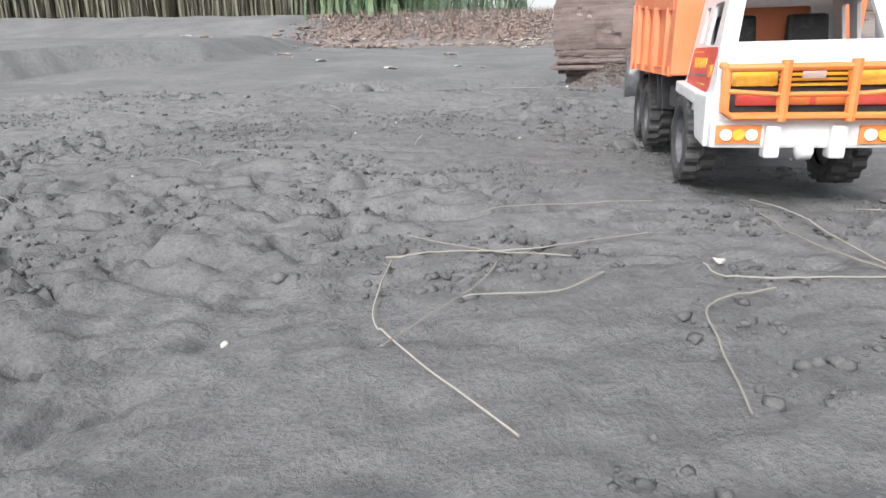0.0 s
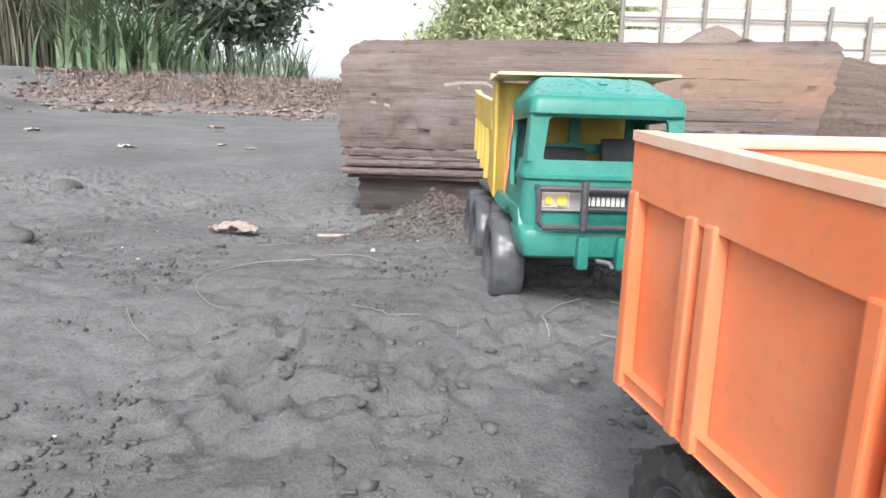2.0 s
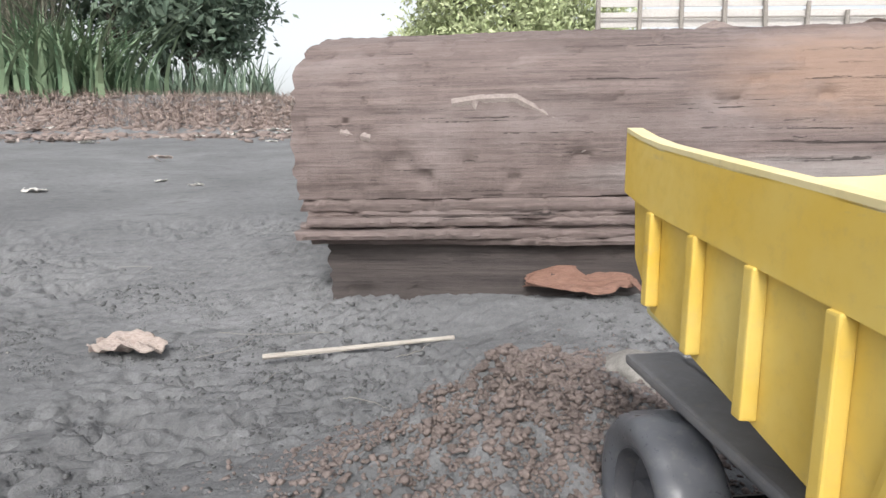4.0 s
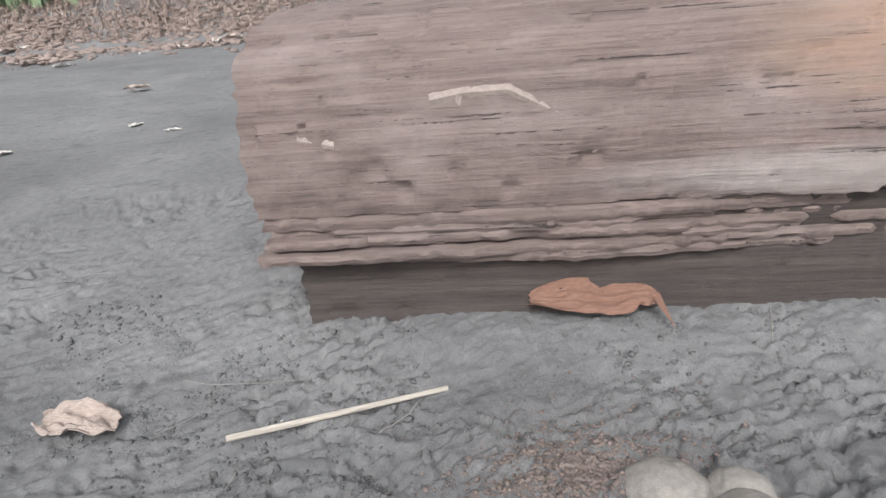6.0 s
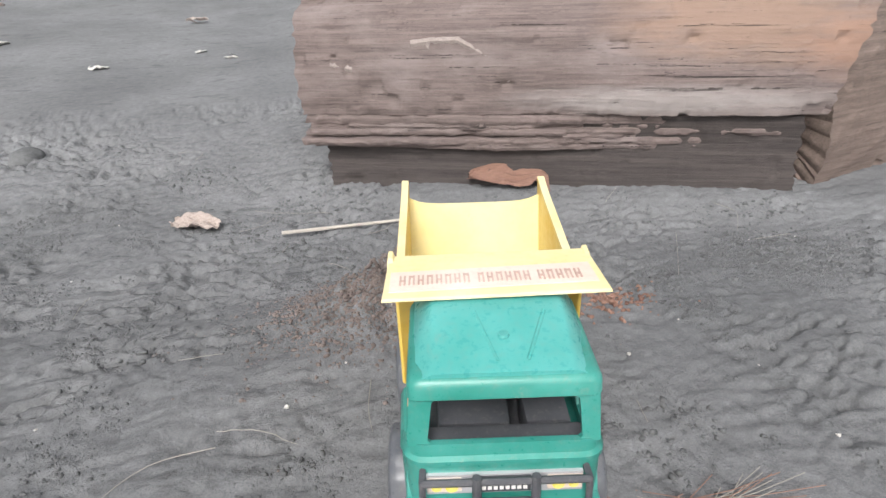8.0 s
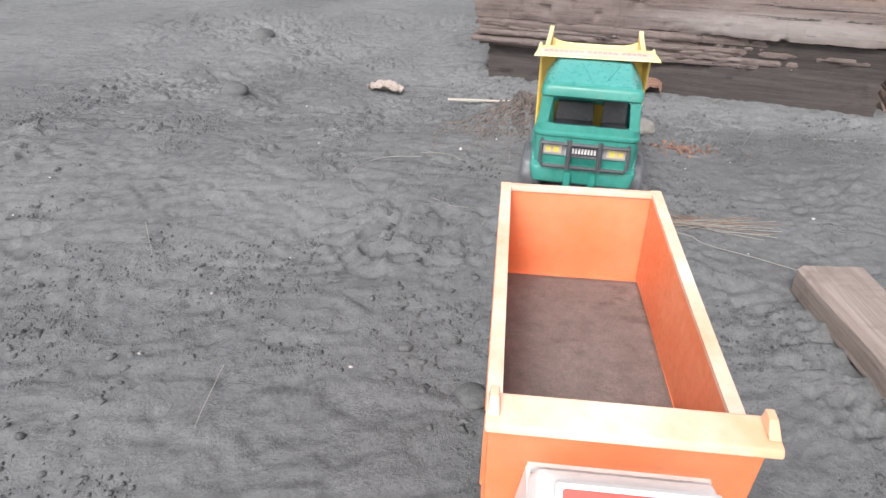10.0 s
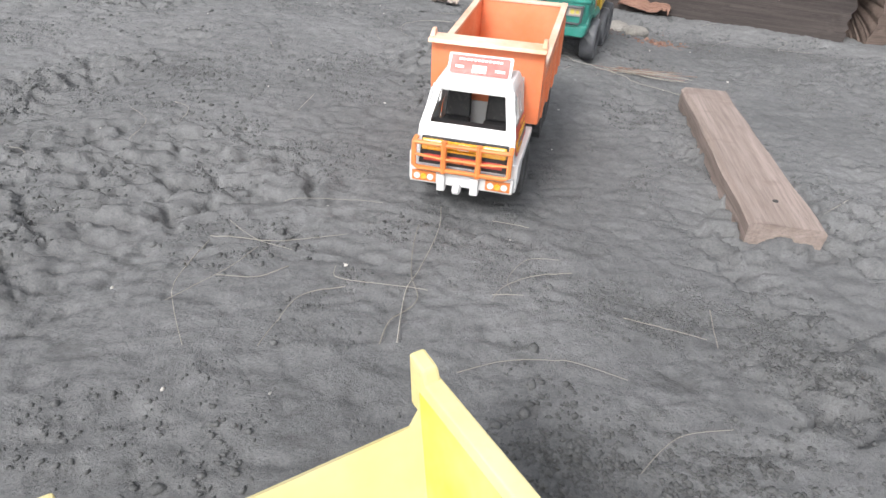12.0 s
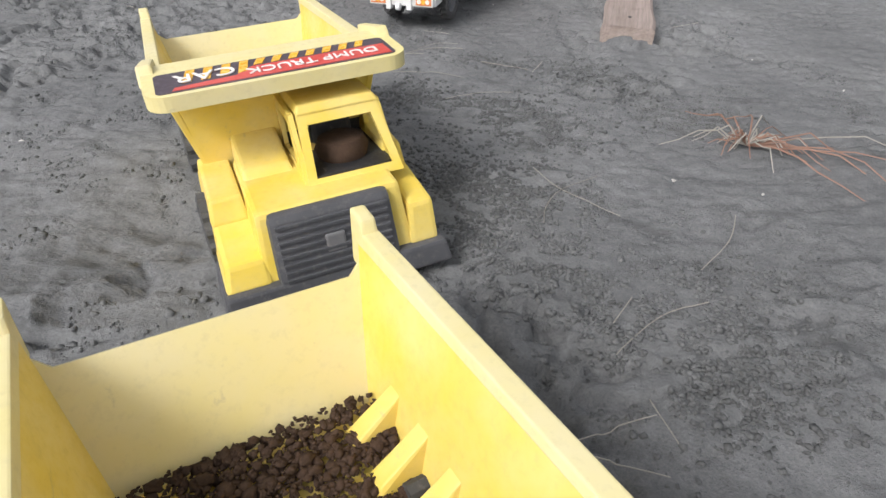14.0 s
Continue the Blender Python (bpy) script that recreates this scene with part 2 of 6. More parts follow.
def join(bm, bm2):
    if bm is None:
        return bm2
    me = bpy.data.meshes.new("tmp")
    bm2.to_mesh(me)
    bm2.free()
    bm.from_mesh(me)
    bpy.data.meshes.remove(me)
    return bm


def hexa(bottom, top, bev=0.0015, bm=None):
    """A solid from four bottom and four top corners, in turn."""
    b2 = bmesh.new()
    vb, vt = [b2.verts.new(p) for p in bottom], [b2.verts.new(p) for p in top]
    b2.faces.new(vb[::-1]), b2.faces.new(vt)
    for i in range(4):
        b2.faces.new((vb[i], vb[(i + 1) % 4], vt[(i + 1) % 4], vt[i]))
    bmesh.ops.recalc_face_normals(b2, faces=b2.faces)
    if bev:
        bmesh.ops.bevel(b2, geom=list(b2.edges), offset=bev, segments=2, profile=0.6, affect="EDGES")
    return join(bm, b2)


def rr(u0, u1, v0, v1, r, n=4):
    out = []
    for cx, cy, a0 in ((u1 - r, v1 - r, 0), (u0 + r, v1 - r, 90), (u0 + r, v0 + r, 180), (u1 - r, v0 + r, 270)):
        for i in range(n + 1):
            a = radians(a0 + 90 * i / n)
            out.append((cx + r * math.cos(a), cy + r * math.sin(a)))
    return out


def sheet(origin, U, V, outer, holes=(), thick=0.003, bm=None):
    """A flat panel with holes, of some thickness, from outlines in its own plane; it thickens against U x V."""
    o, U, V = Vector(origin), Vector(U).normalized(), Vector(V).normalized()
    N = U.cross(V).normalized()
    b2 = bmesh.new()
    loops = []
    for poly in (outer, *holes):
        vs = [b2.verts.new(o + U * u + V * v) for u, v in poly]
        loops.append(vs)
        for i in range(len(vs)):
            b2.edges.new((vs[i], vs[(i + 1) % len(vs)]))
    bmesh.ops.triangle_fill(b2, use_beauty=True, use_dissolve=False, edges=list(b2.edges), normal=N)
    front = list(b2.faces)
    for f in front:
        f.normal_update()
        if f.normal.dot(N) < 0:
            f.normal_flip()
    back = {v: b2.verts.new(v.co - N * thick) for v in list(b2.verts)}
    for f in front:
        b2.faces.new([back[v] for v in reversed(f.verts)])
    for vs in loops:
        for i in range(len(vs)):
            a, c = vs[i], vs[(i + 1) % len(vs)]
            try:
                b2.faces.new((a, c, back[c], back[a]))
            except ValueError:
                pass
    return join(bm, b2)


def tube(pts, r, sides=6, bm=None, r_end=None):
    b2 = bmesh.new()
    pts = [Vector(p) for p in pts]
    rings = []
    for i, p in enumerate(pts):
        d = (pts[min(i + 1, len(pts) - 1)] - pts[max(i - 1, 0)]).normalized()
        a = d.orthogonal().normalized() if not rings else (last - d * last.dot(d)).normalized()
        last = a
        c = d.cross(a)
        rad = r if r_end is None else r + (r_end - r) * i / (len(pts) - 1)
        rings.append([b2.verts.new(p + rad * (a * math.cos(6.2832 * k / sides) + c * math.sin(6.2832 * k / sides))) for k in range(sides)])
    for r0, r1 in zip(rings, rings[1:]):
        for k in range(sides):
            b2.faces.new((r0[k], r0[(k + 1) % sides], r1[(k + 1) % sides], r1[k]))
    b2.faces.new(rings[0][::-1]), b2.faces.new(rings[-1])
    return join(bm, b2)


def lathe(profile, seg=28, bm=None, center=(0, 0, 0)):
    """Turns a profile of (x, radius) about the x axis."""
    b2 = bmesh.new()
    c = Vector(center)
    rings = [[b2.verts.new(c + Vector((x, r * math.cos(6.2832 * k / seg), r * math.sin(6.2832 * k / seg)))) for k in range(seg)] for x, r in profile]
    for r0, r1 in zip(rings, rings[1:]):
        for k in range(seg):
            b2.faces.new((r0[k], r1[k], r1[(k + 1) % seg], r0[(k + 1) % seg]))
    b2.faces.new(rings[0]), b2.faces.new(rings[-1][::-1])
    return join(bm, b2)


def u_line(w, yf, yb, r, n=5):
    out = [(-w, yb), (-w, yf + r)]
    out += [(-w + r - r * math.cos(radians(90 * i / n)), yf + r - r * math.sin(radians(90 * i / n))) for i in range(1, n + 1)]
    out += [(w - r + r * math.sin(radians(90 * i / n)), yf + r - r * math.cos(radians(90 * i / n))) for i in range(n + 1)]
    return out + [(w, yb)]


def ushell(levels, th):
    '''A wall that runs round the front and both sides: levels of (z, half width, front y, back y, corner radius).'''
    b2 = bmesh.new()
    outer = [[b2.verts.new((x, y, z)) for x, y in u_line(w, yf, yb, r)] for z, w, yf, yb, r in levels]
    inner = [[b2.verts.new((x, y, z)) for x, y in u_line(w - th, yf + th, yb, max(r - th, 0.002))] for z, w, yf, yb, r in levels]
    n = len(outer[0])
    for k in range(len(levels) - 1):
        for i in range(n - 1):
            b2.faces.new((outer[k][i], outer[k][i + 1], outer[k + 1][i + 1], outer[k + 1][i]))
            b2.faces.new((inner[k][i + 1], inner[k][i], inner[k + 1][i], inner[k + 1][i + 1]))
        for i in (0, n - 1):
            b2.faces.new((outer[k][i], outer[k + 1][i], inner[k + 1][i], inner[k][i]))
    for k in (0, -1):
        for i in range(n - 1):
            b2.faces.new((outer[k][i], outer[k][i + 1], inner[k][i + 1], inner[k][i]))
    return b2


def dome(section, stations, foot):
    '''A closed hood: an (x, z) section swept along y, its rise over foot scaled at each (y, scale).'''
    b2 = bmesh.new()
    rings = [[b2.verts.new((x, y, foot + (z - foot) * k)) for x, z in section] for y, k in stations]
    for r0, r1 in zip(rings, rings[1:]):
        for i in range(len(section) - 1):
            b2.faces.new((r0[i], r0[i + 1], r1[i + 1], r1[i]))
        b2.faces.new((r0[0], r1[0], r1[-1], r0[-1]))
    b2.faces.new(rings[0]), b2.faces.new(rings[-1][::-1])
    return b2


def hash2(ix, iy, seed):
    v = np.sin(ix * 127.1 + iy * 311.7 + seed * 74.7) * 43758.5453
    return v - np.floor(v)


def vnoise(x, y, f, seed=0):
    x, y = x * f, y * f
    ix, iy = np.floor(x), np.floor(y)
    fx, fy = x - ix, y - iy
    fx, fy = fx * fx * (3 - 2 * fx), fy * fy * (3 - 2 * fy)
    a, b = hash2(ix, iy, seed), hash2(ix + 1, iy, seed)
    c, d = hash2(ix, iy + 1, seed), hash2(ix + 1, iy + 1, seed)
    return (a + (b - a) * fx) * (1 - fy) + (c + (d - c) * fx) * fy - 0.5


def step01(a, b, x):
    t = np.clip((x - a) / (b - a), 0, 1)
    return t * t * (3 - 2 * t)


# ---------- ground ----------
def lie(x, y):
    """Broad lie of the land: flat sand, a low swell, a hollow by the log, then a slope up to a bank."""
    x, y = np.asarray(x, float), np.asarray(y, float)
    z = 0.05 * np.exp(-((y - 1.5) / 0.33) ** 2) * (1 - 0.75 * step01(0.55, 1.0, x))
    z += 0.012 * step01(0.7, 1.2, y) * (1 - step01(1.6, 2.0, y))
    z -= 0.03 * step01(1.75, 2.15, y)
    z += 0.03 * step01(-0.16, 0.0, (y - 2.508) * 0.906 + (x - 0.546) * 0.423) * step01(0.3, 0.6, x) * (1 - step01(3.0, 3.6, y))
    z -= 0.02 * step01(0.35, 0.0, x) * step01(1.0, 0.4, y)
    z += np.interp(y, [2.5, 4.5, 7.8, 8.4, 9.2, 12, 60, 3000], [0, 0.22, 0.5, 0.72, 0.97, 1.1, 1.6, 2.0])
    edge = y - (4.75 + 1.3 * (x + 1.6) + 0.18 * np.sin(x * 5))
    z += 0.15 * step01(0, 0.06, edge) * step01(-1.4, -1.8, x) * (1 - step01(6, 8.5, y))
    return z


def ground_z(x, y):
    x, y = np.asarray(x, float), np.asarray(y, float)
    z = lie(x, y)
    out = np.maximum(np.maximum(-0.75 - x, x - 1.55), np.maximum(-0.75 - y, y - 3.1))
    near, fine = 1 - step01(0.3, 2.5, out), 1 - step01(0.0, 0.5, out)
    wx, wy = x + 0.05 * vnoise(x, y, 6, 31), y + 0.05 * vnoise(x, y, 6, 32)
    z = z + 0.03 * vnoise(wx, wy, 2.3, 1) + near * 0.006 * vnoise(wx, wy, 6.5, 2)
    rough = step01(-0.05, 0.22, 0.7 * vnoise(x, y, 3.3, 5) + 0.7 * vnoise(x, y, 8, 6))
    calm = 0.22 + 0.7 * rough
    relief, f, amp = 0.0, 21.0, 0.5
    for k in range(5):
        c, q = math.cos(0.7 + 1.9 * k), math.sin(0.7 + 1.9 * k)
        relief = relief + amp * vnoise(c * wx - q * wy, q * wx + c * wy, f, 40 + k)
        f, amp = f * 1.9, amp * 0.62
    z = z + fine * (0.2 + 0.65 * rough) * 0.0135 * relief
    # thin trodden flakes, lifted or broken out, lying several ways
    for k, (turn, f, lo, h, sx) in enumerate(((0.25, 26, 0.2, 0.005, 0.45), (-0.5, 37, 0.21, 0.005, 0.5), (0.9, 33, 0.24, -0.01, 0.55), (-0.15, 48, 0.22, -0.01, 0.45), (0.1, 22, 0.28, -0.011, 0.6), (0.35, 58, 0.22, 0.005, 0.5), (-0.3, 66, 0.22, -0.009, 0.5))):
        c, q = math.cos(turn), math.sin(turn)
        z = z + fine * h * calm * step01(lo, lo + 0.025, vnoise((c * wx - q * wy) * sx, (q * wx + c * wy) * 1.5, f, 50 + k))
    # trough beside the first haul truck, and scuffed dents near the plank
    for hx, hy, hr, hd in ((0.4, -0.27, 0.06, 0.02), (0.647, 0.398, 0.03, 0.012), (-0.12, 2.33, 0.09, 0.03), (-0.3, 2.6, 0.1, 0.03), (-0.33, 0.93, 0.04, 0.012)):
        z = z - hd * np.exp(-((x - hx) ** 2 + (y - hy) ** 2) / hr ** 2) * (1 + 0.8 * vnoise(x, y, 40, 61))
    # soil heap beside the teal truck
    for hx, hy, hr, hh in ((0.56, 1.74, 0.1, 0.062), (0.63, 1.86, 0.09, 0.04), (0.76, 2.02, 0.09, 0.022)):
        d = np.hypot((x - hx) / 1.15, y - hy)
        z = z + np.exp(-(d / hr) ** 2) * hh * (1 + 0.5 * vnoise(x, y, 22, 23) + 0.5 * vnoise(x, y, 47, 24) + 0.35 * vnoise(x, y, 95, 25))
    return z


def gz(x, y):
    return float(ground_z(np.array([x]), np.array([y]))[0])


def axis_steps(lo, hi, fine, far):
    a = list(np.arange(lo, hi + fine, fine))
    s, v, w = fine, lo, a[-1]
    left, right = [], []
    while v > -far:
        s *= 1.06
        v -= s
        left.append(v)
    s = fine
    while w < far:
        s *= 1.06
        w += s
        right.append(w)
    return np.array(left[::-1] + a + right)


def make_ground():
    xs, ys = axis_steps(-0.75, 1.55, 0.005, 900), axis_steps(-0.75, 3.1, 0.005, 1500)
    X, Y = np.meshgrid(xs, ys)
    Z = ground_z(X.ravel(), Y.ravel())
    nx, ny = len(xs), len(ys)
    co = np.column_stack([X.ravel(), Y.ravel(), Z])
    me = bpy.data.meshes.new("ground")
    i = (np.arange(ny - 1)[:, None] * nx + np.arange(nx - 1)[None, :]).ravel()
    quads = np.column_stack([i, i + 1, i + nx + 1, i + nx])
    me.vertices.add(len(co))
    me.vertices.foreach_set("co", co.ravel())
    me.loops.add(quads.size)
    me.loops.foreach_set("vertex_index", quads.ravel().astype(np.int32))
    me.polygons.add(len(quads))
    me.polygons.foreach_set("loop_start", np.arange(0, quads.size, 4, dtype=np.int32))
    me.polygons.foreach_set("use_smooth", np.ones(len(quads), bool))
    me.update(calc_edges=True)
    me.materials.append(M_SAND)
    return tagged(new("ground", me), "trodden damp grey sand with footprints, pits and small clods", "sand", kind="structure")


make_ground()


def scatter_clods(name, spots, mat, label, category, seed, flat=0.7):
    """Many small uneven lumps in one mesh: spots are (x, y, z, radius)."""
    rnd = np.random.RandomState(seed)
    b = bmesh.new()
    bmesh.ops.create_icosphere(b, subdivisions=1, radius=1)
    base = np.array([v.co[:] for v in b.verts])
    tris = np.array([[v.index for v in f.verts] for f in b.faces])
    b.free()
    n = len(spots)
    s = np.array(spots)
    jit = 1 + 0.5 * (rnd.rand(n, len(base), 1) - 0.5) * 2
    pts = base[None] * jit
    pts = pts * s[:, 3][:, None, None] * (0.75 + 0.5 * rnd.rand(n, 1, 3))
    pts[:, :, 2] *= flat
    pts = pts + s[:, None, :3]
    faces = (tris[None] + (np.arange(n) * len(base))[:, None, None]).reshape(-1, 3)
    me = bpy.data.meshes.new(name)
    me.vertices.add(n * len(base))
    me.vertices.foreach_set("co", pts.ravel())
    me.loops.add(faces.size)
    me.loops.foreach_set("vertex_index", faces.ravel().astype(np.int32))
    me.polygons.add(len(faces))
    me.polygons.foreach_set("loop_start", np.arange(0, faces.size, 3, dtype=np.int32))
    me.update(calc_edges=True)
    me.materials.append(mat)
    return tagged(new(name, me), label, category, kind="stuff")


GRANULE_PATCHES = ((0.54, 0.15, 0.05), (0.665, 0.134, 0.06), (0.714, 0.108, 0.06), (0.743, 0.049, 0.05), (0.627, 0.368, 0.05), (0.76, 0.38, 0.05), (0.81, 0.294, 0.06), (0.684, -0.107, 0.06), (0.745, -0.114, 0.06),
                   (0.62, -0.09, 0.04), (0.92, 0.166, 0.06), (0.69, -0.187, 0.05), (0.763, -0.244, 0.06), (0.82, -0.305, 0.06), (0.87, -0.349, 0.06), (0.925, -0.35, 0.05), (0.92, -0.252, 0.05), (1.3, 1.776, 0.1), (1.03, 1.766, 0.05))


def clod_field():
    rnd = np.random.RandomState(4)
    x, y = rnd.uniform(-0.7, 1.5, 170000), rnd.uniform(-0.7, 2.7, 170000)
    k = 0.7 * vnoise(x, y, 7, 21) + 0.6 * vnoise(x, y, 19, 22)
    keep = k > 0.1 + 0.25 * rnd.rand(len(x)) ** 2
    xs, ys = [x[keep]], [y[keep]]
    r = [0.001 + 0.0022 * rnd.rand(keep.sum()) ** 3]
    for px, py, pr in GRANULE_PATCHES:
        n = int(900 * (pr / 0.06) ** 2)
        xs.append(px + pr * 0.75 * rnd.randn(n))
        ys.append(py + pr * 0.6 * rnd.randn(n))
        r.append(0.0011 + 0.0019 * rnd.rand(n) ** 2)
    x, y, r = np.concatenate(xs), np.concatenate(ys), np.concatenate(r)
    k = vnoise(x, y, 60, 27)
    x, y, r = x[k > -0.2], y[k > -0.2], r[k > -0.2]
    return np.column_stack([x, y, ground_z(x, y) + r * 0.25, r])


scatter_clods("sand_clods", clod_field(), M_CLOD, "small loose crumbs of damp grey sand", "sand crumbs", 5)


def flake_field():
    rnd = np.random.RandomState(6)
    x, y = rnd.uniform(-0.9, 1.6, 60000), rnd.uniform(-0.6, 3.0, 60000)
    k = 0.7 * vnoise(x, y, 5, 25) + 0.6 * vnoise(x, y, 14, 26)
    keep = (k > 0.12 + 0.2 * rnd.rand(len(x))) & ((x < 0.55) | (y > 1.1))
    x, y = x[keep], y[keep]
    r = 0.0016 + 0.0044 * rnd.rand(len(x)) ** 4
    return np.column_stack([x, y, ground_z(x, y) + r * 0.15, r])


scatter_clods("sand_flakes", flake_field(), M_CLOD, "broken flat flakes of trodden grey sand", "sand crumbs", 7, 0.6)


# ---------- wheels ----------
def add_wheel(truck, x, y, z, r, w, side, tyre_mat, rim_mat, lugs=18, deep=0.075, label="", worn=False):
    """A tyre with block tread; its rim is a child. side: 1 where the hub faces +x."""
    h = w / 2
    seg = lugs * 4
    prof = [(-0.8, 0.62, 0), (-1, 0.72, 0), (-1, 0.86, 0.3), (-0.9, 0.95, 1), (-0.1, 0.96, 1), (0.1, 0.96, -1), (0.9, 0.95, -1), (1, 0.86, -0.3), (1, 0.72, 0), (0.8, 0.62, 0)]
    if worn:
        prof = [(-0.72, 0.6, 0), (-0.92, 0.7, 0), (-1, 0.8, 0), (-0.95, 0.885, 0.4), (-0.8, 0.935, 0.8), (-0.5, 0.955, 1), (-0.1, 0.962, 1), (0.1, 0.962, -1), (0.5, 0.955, -1), (0.8, 0.935, -0.8), (0.95, 0.885, -0.4), (1, 0.8, 0), (0.92, 0.7, 0), (0.72, 0.6, 0)]
    bm = bmesh.new()
    rings = []
    for px, pr, lug in prof:
        ring = []
        for k in range(seg):
            on = (k % 4 in (0, 1)) if lug > 0 else (k % 4 in (2, 3))
            rad = r * (pr + (deep * abs(lug) if lug and on else 0.0))
            a = 6.2832 * k / seg
            ring.append(bm.verts.new((px * h, rad * math.cos(a), rad * math.sin(a))))
        rings.append(ring)
    for r0, r1 in zip(rings, rings[1:]):
        for k in range(seg):
            bm.faces.new((r0[k], r1[k], r1[(k + 1) % seg], r0[(k + 1) % seg]))
    ob = part("wheel", bm, tyre_mat, truck, label, worn)
    ob.location = (x, y, z)
    s = side
    face = [(s * -h * 0.6, r * 0.2), (s * -h * 0.6, r * 0.64), (s * h * 0.75, r * 0.66), (s * h * 0.8, r * 0.6), (s * h * 0.25, r * 0.52), (s * h * 0.2, r * 0.3), (s * h * 0.6, r * 0.26), (s * h * 0.65, r * 0.12)]
    rb = lathe(face, 24)
    for i in range(6):
        a = 6.2832 * i / 6
        rb = tube([(s * h * 0.2, 0.41 * r * math.cos(a), 0.41 * r * math.sin(a)), (s * h * 0.36, 0.41 * r * math.cos(a), 0.41 * r * math.sin(a))], r * 0.055, 6, rb)
    rim = part("rim", rb, rim_mat, ob, "", True)
    return ob


def axle(truck, y, z, half, r=0.005):
    part("axle", tube([(-half, y, z), (half, y, z)], r, 8), M_DARKP, truck)


def bars(parent, name, rows, mat, lift, frame_m):
    """Small raised bars standing for lettering: rows of (u0, u1, v0, v1) on a plane frame_m."""
    bm = None
    for u0, u1, v0, v1 in rows:
        bm = box(u0, u1, v0, v1, 0, lift, 0, bm)
    bmesh.ops.transform(bm, matrix=frame_m, verts=bm.verts)
    return part(name, bm, mat, parent)


def letters(parent, body, size, mat, m):
    cu = bpy.data.curves.new("lettering", "FONT")
    cu.body, cu.size, cu.extrude, cu.align_x, cu.align_y = body, size, 0.0004, "CENTER", "CENTER"
    tmp = new("lettering_curve", cu)
    me = bpy.data.meshes.new_from_object(tmp.evaluated_get(bpy.context.evaluated_depsgraph_get()))
    bpy.data.objects.remove(tmp)
    me.materials.clear()
    me.materials.append(mat)
    ob = new("lettering", me)
    ob.parent = parent
    ob.matrix_local = m
    return ob


def refit(parts, sx, z0, sz):
    """Narrows parts and squeezes their heights to z0 + sz * z."""
    for ob in parts:
        if ob.name.startswith(("wheel", "rim.", "axle")) or ob.name == "rim":
            continue
        if ob.location.length < 1e-6:
            for v in ob.data.vertices:
                v.co.x *= sx
                v.co.z = z0 + sz * v.co.z
        else:
            ob.location = (ob.location.x * sx, ob.location.y, z0 + sz * ob.location.z)


